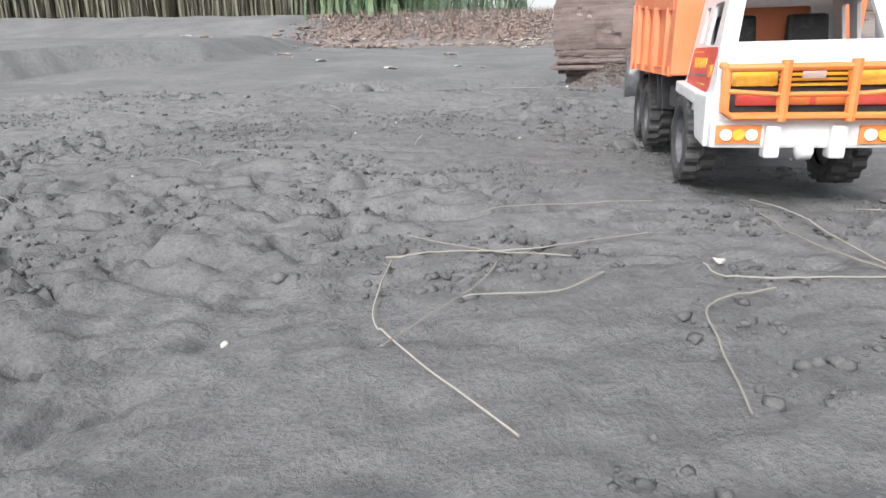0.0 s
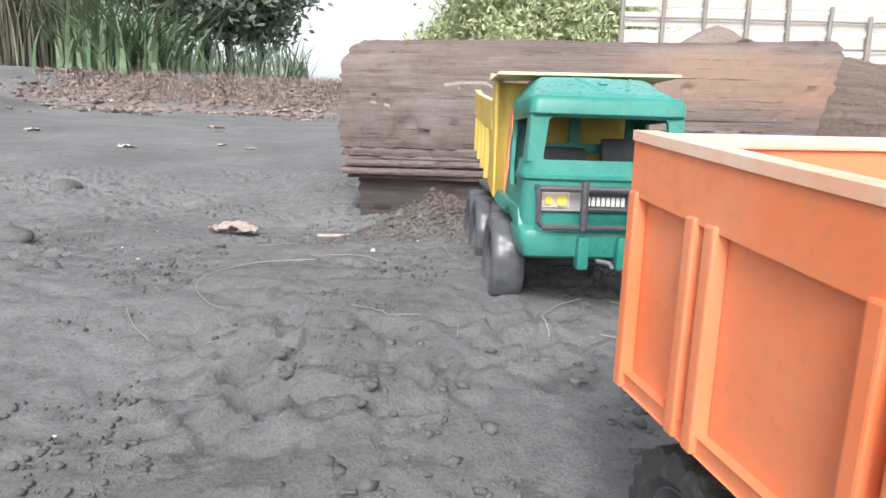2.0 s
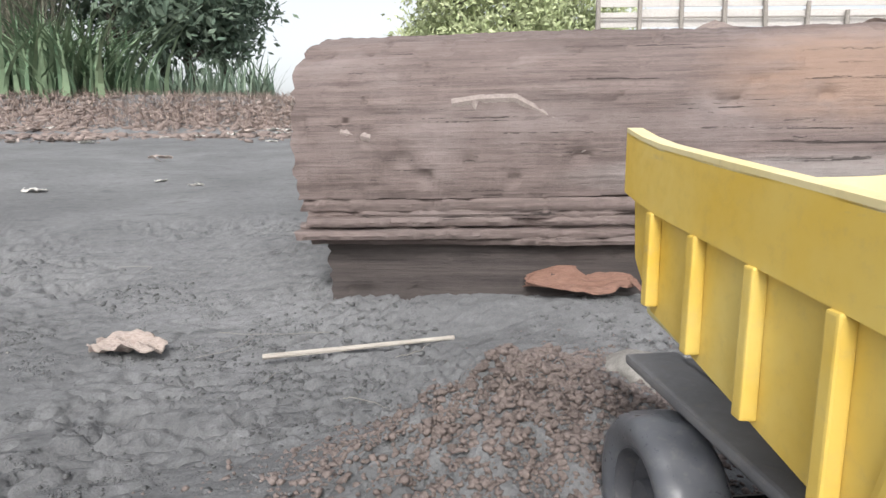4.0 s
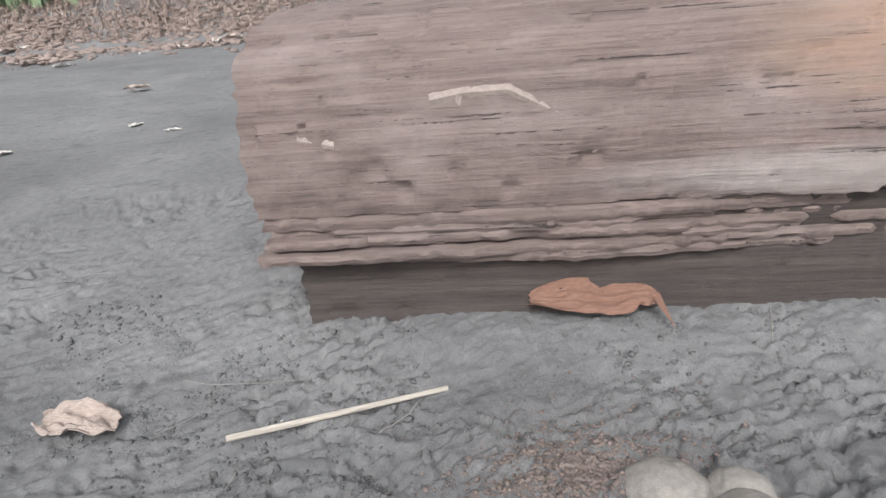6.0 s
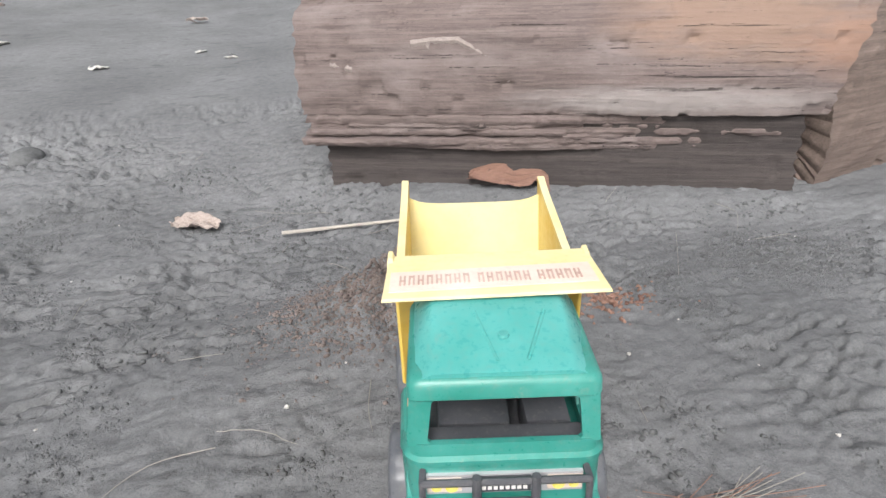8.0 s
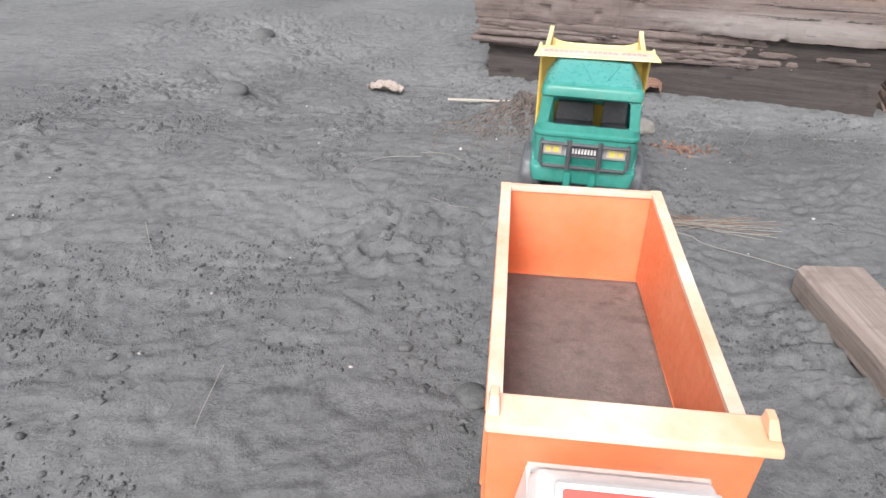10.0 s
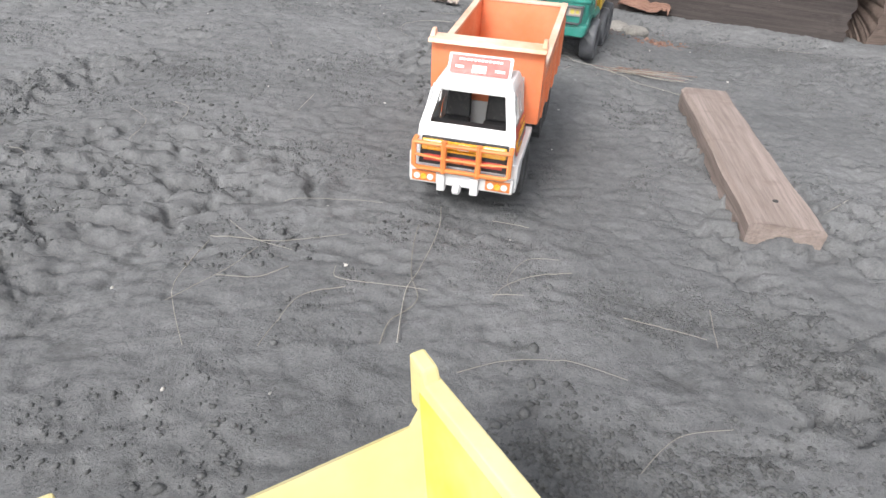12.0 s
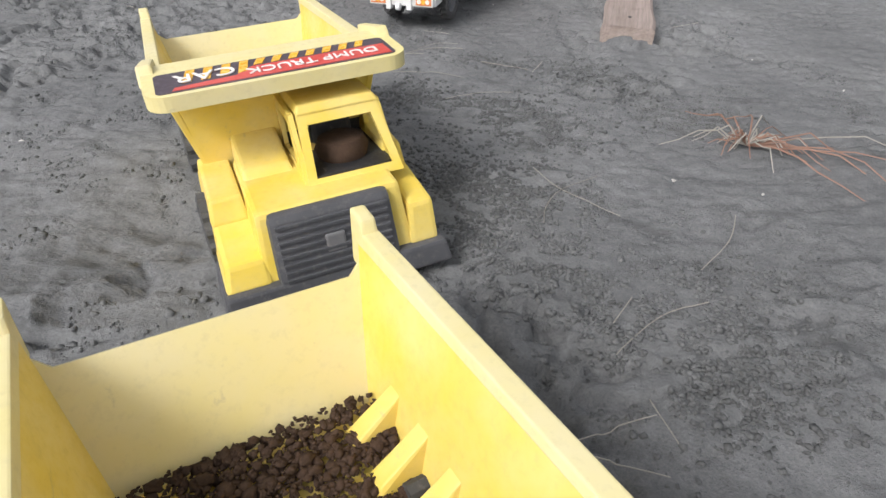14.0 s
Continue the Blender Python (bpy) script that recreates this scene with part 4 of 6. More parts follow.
    part("grille_plate", box(-0.02, 0.02, -0.0182, -0.015, 0.106, 0.121, 0.0006), M_DARKP, gr)
    bars(gr, "plate_lettering", [(-0.0175 + i * 0.0045, -0.0145 + i * 0.0045, 0.003, 0.011) for i in range(8)], M_PALE, 0.0008, Matrix.Translation((0, -0.0182, 0.106)) @ Matrix.Rotation(radians(90), 4, "X"))
    gd = part("front_guard", tube([(-0.062, -0.011, 0.125), (-0.0625, -0.0245, 0.124), (-0.0625, -0.028, 0.095), (-0.058, -0.028, 0.0905), (0.058, -0.028, 0.0905), (0.0625, -0.028, 0.095), (0.0625, -0.0245, 0.124), (0.062, -0.011, 0.125)], 0.0027, 8), M_DARKP, t, "dark grey plastic bull bar", True)
    part("guard_bar", tube([(-0.0625, -0.026, 0.1245), (0.0625, -0.026, 0.1245)], 0.003, 8), M_DARKP, gd, "", True)
    part("guard_bar", tube([(-0.022, -0.027, 0.107), (0.022, -0.027, 0.107)], 0.0018, 8), M_DARKP, gd, "", True)
    for x in (-0.022, 0.022):
        part("guard_post", tube([(x, -0.029, 0.088), (x, -0.0275, 0.131)], 0.0036, 8), M_DARKP, gd, "", True)
    # chassis
    part("chassis", box(-0.05, 0.05, 0.12, 0.36, 0.07, 0.1, 0.003), M_GREYP, t)
    for s in (-1, 1):
        part("fuel_tank", box(s * 0.06 - 0.02, s * 0.06 + 0.02, 0.128, 0.172, 0.062, 0.09, 0.005), M_GREYP, t)
        part("mud_guard", box(s * 0.058 - 0.016, s * 0.058 + 0.016, 0.185, 0.37, 0.094, 0.1, 0.002), M_GREYP, t)
    for y in (0.066, 0.222, 0.305):
        axle(t, y, 0.041, 0.06)
        for s in (-1, 1):
            add_wheel(t, s * 0.078, y, 0.044, 0.0465, 0.034, s, M_TYREG, M_DARKP, 13, 0.032, "", True)
    # bed
    B, y0, y1, zb = 0.082, 0.13, 0.35, 0.11
    zq = lambda y: 0.11 + 0.036 * min(1, max(0, (y - 0.165) / 0.16))
    # floor and tailgate are a paler yellow than the ochre side walls
    bed = part("bed_floor", hexa([(-B + 0.002, y0, zb), (B - 0.002, y0, zb), (B - 0.002, y1 - 0.02, 0.136), (-B + 0.002, y1 - 0.02, 0.136)], [(-B + 0.002, y0, zb + 0.006), (B - 0.002, y0, zb + 0.006), (B - 0.002, y1 - 0.02, 0.142), (-B + 0.002, y1 - 0.02, 0.142)], 0.0015), M_LEMONRIM, t, "pale yellow bed floor")
    zt = lambda y: 0.201 + 0.021 * (y - y0) / (y1 - y0) + 0.004 * max(0, (y - 0.3) / 0.05) ** 2
    for s in (-1, 1):
        ys = [y0 + 0.02 + (y1 - y0 - 0.02) * i / 10 for i in range(11)]
        o = [(y0, zb), (y0 + 0.035, zb), (y1 - 0.03, 0.14), (y1 - 0.008, 0.162)] + [(y, zt(y)) for y in ys[::-1]] + [(y0 + 0.016, 0.226), (y0, 0.226)]
        w = part("side_wall", sheet((s * (B - (0 if s > 0 else 0.004)), 0, 0), (0, 1, 0), (0, 0, 1), o, [], 0.004), M_YELLOW, bed)
        band = [(y, zt(y) - 0.03) for y in ys] + [(y, zt(y) + 0.0008) for y in ys[::-1]]
        part("top_band", sheet((s * B + (0.004 if s > 0 else 0), 0, 0), (0, 1, 0), (0, 0, 1), band, [], 0.004), M_YELLOW, w)
        lip = None
        for a, c in zip(ys, ys[1:]):
            lip = hexa([(s * (B - 0.004), a, zt(a)), (s * (B + 0.004), a, zt(a)), (s * (B + 0.004), c, zt(c)), (s * (B - 0.004), c, zt(c))], [(s * (B - 0.004), a, zt(a) + 0.003), (s * (B + 0.004), a, zt(a) + 0.003), (s * (B + 0.004), c, zt(c) + 0.003), (s * (B - 0.004), c, zt(c) + 0.003)], 0, lip)
        part("rim_edge", lip, M_CREAM, w, "pale worn edge")
        for yy in (0.19, 0.232, 0.274, 0.316):
            part("rib", hexa([(s * B, yy - 0.004, zq(yy)), (s * B, yy + 0.004, zq(yy)), (s * (B + 0.006), yy + 0.003, zq(yy)), (s * (B + 0.006), yy - 0.003, zq(yy))], [(s * B, yy - 0.004, zt(yy) - 0.03), (s * B, yy + 0.004, zt(yy) - 0.03), (s * (B + 0.0055), yy + 0.003, zt(yy) - 0.03), (s * (B + 0.0055), yy - 0.003, zt(yy) - 0.03)], 0.001), M_YELLOW, w)
        part("corner_post", hexa([(s * (B - 0.012), y0 - 0.004, zb - 0.012), (s * (B + 0.002), y0 - 0.004, zb - 0.012), (s * (B + 0.002), y0 + 0.05, zb), (s * (B - 0.012), y0 + 0.05, zb)], [(s * (B - 0.012), y0 - 0.004, 0.225), (s * (B + 0.004), y0 - 0.004, 0.225), (s * (B + 0.004), y0 + 0.018, 0.225), (s * (B - 0.012), y0 + 0.018, 0.225)], 0.003), M_YELLOW, w)
    tg = [(-B + 0.004, 0), (B - 0.004, 0)] + [(x * (B - 0.004), 0.066 + 0.008 * abs(x) ** 6) for x in (1, 0.85, 0.7, 0.5, 0.25, 0, -0.25, -0.5, -0.7, -0.85, -1)]
    part("tailgate", sheet((0, y1 - 0.026, 0.138), (-1, 0, 0), (0, 0.016, 0.066), tg, [], 0.004), M_LEMONRIM, bed, "pale yellow tailgate")
    hd = part("headboard", box(-B - 0.002, B + 0.002, y0 - 0.004, y0 + 0.004, zb - 0.01, 0.224, 0.002), M_YELLOW, bed)
    vis = part("visor", hexa([(-0.092, y0 - 0.066, 0.2275), (0.094, y0 - 0.066, 0.2305), (0.09, y0 + 0.012, 0.2285), (-0.09, y0 + 0.012, 0.2265)], [(-0.091, y0 - 0.065, 0.2305), (0.093, y0 - 0.065, 0.2335), (0.089, y0 + 0.012, 0.2325), (-0.089, y0 + 0.012, 0.2305)], 0.001), M_CREAM, hd, "cream-edged overhanging visor")
    for s in (-1, 1):
        part("visor_fin", hexa([(s * 0.083, y0 - 0.006, 0.227), (s * 0.091, y0 - 0.006, 0.227), (s * 0.091, y0 + 0.014, 0.227), (s * 0.083, y0 + 0.014, 0.227)], [(s * 0.086, y0 + 0.002, 0.234), (s * 0.09, y0 + 0.002, 0.234), (s * 0.09, y0 + 0.014, 0.235), (s * 0.086, y0 + 0.014, 0.235)], 0.001), M_CREAM, vis)
    part("visor_label", hexa([(-0.086, y0 - 0.056, 0.2308), (0.086, y0 - 0.052, 0.2334), (0.084, y0 - 0.018, 0.2332), (-0.086, y0 - 0.022, 0.2308)], [(-0.086, y0 - 0.056, 0.2316), (0.086, y0 - 0.052, 0.2342), (0.084, y0 - 0.018, 0.234), (-0.086, y0 - 0.022, 0.2316)], 0), M_PAPER, vis, "peeling paper label with worn print")
    wd = [0.0085] * 8 + [0.005] + [0.0085] * 6 + [0.005] + [0.0085] * 5
    u, rows = -0.078, []
    for i, w in enumerate(wd):
        if w > 0.006:
            rows += [(u, u + 0.0016, 0.008, 0.024), (u + 0.0036, u + 0.0052, 0.008, 0.024), (u, u + 0.0052, 0.014 + 0.007 * (i % 2), 0.0165 + 0.007 * (i % 2))]
        u += w * 0.9
    bars(vis, "label_lettering", rows, M_FADED, 0.0008, Matrix.Translation((0, y0 - 0.054, 0.2328)) @ Matrix.Rotation(radians(-0.9), 4, "Y"))
    part("pebble", lathe([(-0.005, 0.002), (0, 0.006), (0.005, 0.002)], 8, None, (0.004, 0.2, zb + 0.024)), M_SOIL, bed)
    return t


# ---------- yellow haulers ----------
def yellow_hauler(m, label):
    t = thing("toy_haul_truck", m, label, "toy truck", "row of toy trucks on the sand")
    # front deck, fenders, grille, bumper
    part("bumper", hexa([(-0.092, -0.012, 0.0), (0.1, -0.012, 0.0), (0.1, 0.06, 0.0), (-0.092, 0.06, 0.0)], [(-0.088, -0.008, 0.02), (0.096, -0.008, 0.02), (0.096, 0.06, 0.02), (-0.088, 0.06, 0.02)], 0.003), M_DARKP, t, "dark grey skirt")
    body = part("engine_cover", hexa([(-0.056, 0.0, 0.015), (0.07, 0.0, 0.015), (0.07, 0.12, 0.015), (-0.056, 0.12, 0.015)], [(-0.052, 0.012, 0.074), (0.066, 0.012, 0.074), (0.066, 0.12, 0.08), (-0.052, 0.12, 0.08)], 0.004), M_LEMON, t)
    gb = part("grille", hexa([(-0.046, -0.009, 0.016), (0.056, -0.009, 0.016), (0.056, 0.006, 0.016), (-0.046, 0.006, 0.016)], [(-0.044, 0.002, 0.074), (0.054, 0.002, 0.074), (0.054, 0.016, 0.074), (-0.044, 0.016, 0.074)], 0.006), M_DARKP, t, "black plastic radiator grille with slats")
    for i in range(8):
        k = 0.02 + i * 0.0062
        part("slat", box(-0.04, 0.05, -0.0105 + (k - 0.016) * 0.19, -0.005 + (k - 0.016) * 0.19, k, k + 0.003, 0.0006), M_DARKP, gb)
    part("grille_badge", box(-0.004, 0.012, -0.006, 0.001, 0.036, 0.052, 0.002), M_GREYP, gb)
    for x0, x1, top in ((-0.087, -0.05, 0.052), (0.066, 0.092, 0.066)):
        fd = part("fender", hexa([(x0, -0.002, 0.018), (x1, -0.002, 0.018), (x1, 0.16, 0.018), (x0, 0.16, 0.018)], [(x0 + 0.004, 0.006, top - 0.012), (x1, 0.006, top - 0.012), (x1, 0.16, top + 0.012), (x0 + 0.004, 0.16, top + 0.012)], 0.004), M_LEMON, t)
        part("fender_step", hexa([(x0 + 0.003, 0.06, top - 0.004), (x1 - 0.002, 0.06, top - 0.004), (x1 - 0.002, 0.15, top), (x0 + 0.003, 0.15, top)], [(x0 + 0.006, 0.066, top + 0.018), (x1 - 0.004, 0.066, top + 0.018), (x1 - 0.004, 0.15, top + 0.024), (x0 + 0.006, 0.15, top + 0.024)], 0.003), M_LEMON, fd)
    part("side_plate", hexa([(-0.05, 0.07, 0.075), (-0.006, 0.07, 0.075), (-0.006, 0.14, 0.075), (-0.05, 0.14, 0.075)], [(-0.048, 0.08, 0.084), (-0.008, 0.08, 0.084), (-0.008, 0.14, 0.1), (-0.048, 0.14, 0.1)], 0.003), M_LEMON, t)
    # cab, set to one side
    x0, x1 = 0.0, 0.078
    V = Vector((0, 0.026, 0.056))
    h = V.length
    wf = part("windscreen_frame", sheet((0, 0.036, 0.072), (1, 0, 0), V, [(x0 - 0.002, 0), (x1 + 0.002, 0), (x1 - 0.008, h), (x0 + 0.002, h)], [[(x0 + 0.006, 0.008), (x1 - 0.006, 0.008), (x1 - 0.015, h - 0.01), (x0 + 0.009, h - 0.01)]], 0.005), M_LEMON, t)
    for s, xx in ((-1, x0), (1, x1)):
        part("cab_side", sheet((xx, 0.038, 0.072), (0, 1, 0), (-0.005 * (s > 0), 0, 0.056), [(0, 0), (0.1, 0), (0.1, 0.056), (0.026, 0.056)], [[(0.028, 0.012), (0.08, 0.012), (0.08, 0.046), (0.036, 0.046)]], 0.004), M_LEMON, t)
    part("cab_roof", hexa([(x0 + 0.001, 0.06, 0.127), (x1 - 0.006, 0.06, 0.127), (x1 - 0.006, 0.138, 0.127), (x0 + 0.001, 0.138, 0.127)], [(x0 + 0.004, 0.064, 0.134), (x1 - 0.01, 0.064, 0.134), (x1 - 0.01, 0.138, 0.134), (x0 + 0.004, 0.138, 0.134)], 0.002), M_LEMON, t)
    part("cab_back", box(x0, x1 - 0.004, 0.132, 0.137, 0.07, 0.128, 0.001), M_BLACK, t)
    part("cab_floor", box(x0 + 0.002, x1 - 0.002, 0.044, 0.132, 0.07, 0.079, 0.001), M_BLACK, t)
    st = part("seat", lathe([(0.0, 0.012), (0.0, 0.022), (0.008, 0.024), (0.016, 0.02), (0.018, 0.01)], 18), M_DARKSOIL, t, "round brown seat", True)
    st.matrix_local = Matrix.Translation(((x0 + x1) / 2, 0.08, 0.079)) @ Matrix.Rotation(radians(-90), 4, "Y")
    part("seat_back", box(x0 + 0.02, x1 - 0.02, 0.11, 0.122, 0.079, 0.122, 0.005), M_BLACK, t)
    # chassis and wheels
    part("chassis", box(-0.05, 0.05, 0.06, 0.36, 0.012, 0.05, 0.004), M_DARKP, t)
    for y in (0.095, 0.3):
        axle(t, y, 0.036, 0.07)
        wr = 0.033 if y < 0.2 else 0.044
        for s in (-1, 1):
            add_wheel(t, s * 0.074, y, 0.03, wr, 0.034, s, M_TYRE, M_LEMON, 14)
    # bed: tapered walls, ribbed inside
    zf, zr = 0.062, 0.152
    y0, y1 = 0.15, 0.405
    bi, bt = 0.066, 0.092
    bed = part("bed_floor", hexa([(-bi, y0, zf - 0.01), (bi, y0, zf - 0.01), (bi, y1 - 0.05, zf - 0.004), (-bi, y1 - 0.05, zf - 0.004)], [(-bi - 0.004, y0, zf), (bi + 0.004, y0, zf), (bi + 0.004, y1 - 0.04, zf + 0.006), (-bi - 0.004, y1 - 0.04, zf + 0.006)], 0.001), M_LEMON, t)
    for s in (-1, 1):
        w = part("side_wall", hexa([(s * bi, y0 - 0.01, zf - 0.01), (s * (bi + 0.005), y0 - 0.01, zf - 0.01), (s * (bi + 0.005), y1 - 0.045, zf - 0.006), (s * bi, y1 - 0.045, zf - 0.006)], [(s * (bt - 0.004), y0 - 0.03, zr), (s * (bt + 0.003), y0 - 0.03, zr), (s * (bt + 0.003), y1, zr), (s * (bt - 0.004), y1, zr)], 0.0015), M_LEMON, bed)
        part("rim_edge", hexa([(s * (bt - 0.005), y0 - 0.03, zr - 0.003), (s * (bt + 0.008), y0 - 0.03, zr - 0.003), (s * (bt + 0.008), y1 + 0.004, zr - 0.003), (s * (bt - 0.005), y1 + 0.004, zr - 0.003)], [(s * (bt - 0.004), y0 - 0.03, zr + 0.003), (s * (bt + 0.007), y0 - 0.03, zr + 0.003), (s * (bt + 0.007), y1 + 0.004, zr + 0.006), (s * (bt - 0.004), y1 + 0.004, zr + 0.006)], 0.0012), M_LEMONRIM, w, "pale worn rim")
        part("corner_fin", hexa([(s * (bt - 0.005), y1 - 0.016, zr - 0.02), (s * (bt + 0.007), y1 - 0.016, zr - 0.02), (s * (bt + 0.007), y1 + 0.008, zr - 0.02), (s * (bt - 0.005), y1 + 0.008, zr - 0.02)], [(s * (bt - 0.004), y1 - 0.006, zr + 0.014), (s * (bt + 0.006), y1 - 0.006, zr + 0.014), (s * (bt + 0.006), y1 + 0.01, zr + 0.016), (s * (bt - 0.004), y1 + 0.01, zr + 0.016)], 0.002), M_LEMONRIM, w)
        for i in range(6):
            yy = y0 + 0.015 + i * 0.032
            part("inner_rib", hexa([(s * (bi - 0.024), yy, zf + 0.004), (s * (bi + 0.003), yy, zf + 0.004), (s * (bi + 0.003), yy + 0.017, zf + 0.004), (s * (bi - 0.024), yy + 0.017, zf + 0.004)], [(s * (bi - 0.018), yy + 0.003, zf + 0.012), (s * (bi + 0.01), yy + 0.003, zf + 0.034), (s * (bi + 0.01), yy + 0.014, zf + 0.034), (s * (bi - 0.018), yy + 0.014, zf + 0.012)], 0.001), M_LEMON, w)
    tg = [(-bi - 0.006, 0), (bi + 0.006, 0), (bt - 0.004, 0.089), (bt - 0.014, 0.08), (-bt + 0.014, 0.08), (-bt + 0.004, 0.089)]
    part("tailgate", sheet((0, y1 - 0.046, zf), (-1, 0, 0), (0, 0.042, 0.075), tg, [], 0.004), M_LEMONRIM, bed)
    hd = part("headboard", hexa([(-bi - 0.004, y0 - 0.012, zf - 0.01), (bi + 0.004, y0 - 0.012, zf - 0.01), (bi + 0.004, y0 - 0.006, zf - 0.01), (-bi - 0.004, y0 - 0.006, zf - 0.01)], [(-bt, y0 - 0.028, zr), (bt, y0 - 0.028, zr), (bt, y0 - 0.02, zr), (-bt, y0 - 0.02, zr)], 0.0015), M_LEMON, bed)
    # visor plate with rounded ends and sticker
    vis = part("visor", sheet((0, 0.058, 0.161), (1, 0, 0), (0, 1, 0.07), rr(-0.103, 0.103, 0.0, 0.078, 0.018, 6), [], 0.012), M_LEMONRIM, hd, "pale yellow overhanging visor")
    for s in (-1, 1):
        part("visor_cheek", hexa([(s * 0.092, 0.11, 0.156), (s * 0.106, 0.11, 0.156), (s * 0.102, 0.165, 0.152), (s * 0.09, 0.165, 0.152)], [(s * 0.093, 0.118, 0.172), (s * 0.105, 0.118, 0.172), (s * 0.101, 0.165, 0.166), (s * 0.091, 0.165, 0.166)], 0.002), M_LEMONRIM, vis)
    fm = Matrix.Translation((0, 0.064, 0.1616)) @ Matrix.Rotation(math.atan(0.07), 4, "X")
    b = sheet((0, 0, 0.0004), (1, 0, 0), (0, 1, 0), rr(-0.094, 0.094, 0.0, 0.044, 0.005), [], 0.0006)
    bmesh.ops.transform(b, matrix=fm, verts=b.verts)
    stk = part("sticker", b, M_INK, vis, "torn sticker with white lettering on red and striped ground")
    b = sheet((0, 0, 0.0009), (1, 0, 0), (0, 1, 0), [(-0.06, 0.002), (0.09, 0.002), (0.09, 0.026), (-0.02, 0.026), (-0.034, 0.012), (-0.08, 0.008), (-0.082, 0.002)], [], 0.0004)
    bmesh.ops.transform(b, matrix=fm, verts=b.verts)
    part("sticker_red", b, M_RED, stk)
    for i in range(11):
        u = -0.074 + i * 0.014
        v0 = 0.029 if u > -0.02 else 0.016
        b = sheet((0, 0, 0.0009), (1, 0, 0), (0, 1, 0), [(u, v0), (u + 0.007, v0), (u + 0.012, 0.042), (u + 0.005, 0.042)], [], 0.0004)
        bmesh.ops.transform(b, matrix=fm, verts=b.verts)
        part("sticker_stripe", b, M_AMBER, stk)
    flip = Matrix.Rotation(math.pi, 4, "Z")
    letters(stk, "DUMP TRUCK", 0.017, M_PALE, fm @ Matrix.Translation((0.028, 0.014, 0.0016)) @ flip)
    letters(stk, "CAR", 0.024, M_PALE, fm @ Matrix.Translation((-0.056, 0.024, 0.0016)) @ flip)
    # soil left in the bed
    rnd = np.random.RandomState(11)
    spots = []
    for _ in range(5200):
        x, y = rnd.uniform(-0.07, 0.07), rnd.uniform(y0 + 0.02, y1 - 0.05)
        k = (y - (y0 + 0.12)) / 0.075 + 0.5 * float(vnoise(np.array(x), np.array(y), 45, 3)) - 0.25 * (x / 0.07) ** 2
        if rnd.rand() < (1.0 if k > 0 else 0.16 * math.exp(3 * k)):
            r = 0.0012 + 0.003 * rnd.rand() ** 4
            spots.append((x, y, zf + 0.006 + 0.006 * min(1, max(0, k)) * rnd.rand() + 0.006 * max(0, k), r))
    soil = scatter_clods("loose_soil", spots, M_DARKSOIL, "dark brown soil left in the bed", "", 12)
    soil.parent = bed
    return t


def seat_on(x, y, turn, pitch=0.0, lean=0.0, z=0.0):
    """A truck's pose: x, y of its nose, turned about z, tipped along and across."""
    return Matrix.Translation((x, y, z)) @ Matrix.Rotation(radians(-turn), 4, "Z") @ Matrix.Rotation(radians(pitch), 4, "X") @ Matrix.Rotation(radians(lean), 4, "Y")


orange_truck(seat_on(0.415, 0.543, 8.2, 1.8, -0.5, 0.002))
green_truck(seat_on(0.56, 1.284, 14.4, 1.4, 0.2, 0.045))
yellow_hauler(seat_on(0.6, -0.316, -36.4, -1.5, -4.0, -0.008), "lemon yellow toy haul truck with soil, sunk in sand")
yellow_hauler(seat_on(0.869, -0.768, -43.0, 0.0, 0.0, -0.05), "lemon yellow toy haul truck with soil, last in the row")


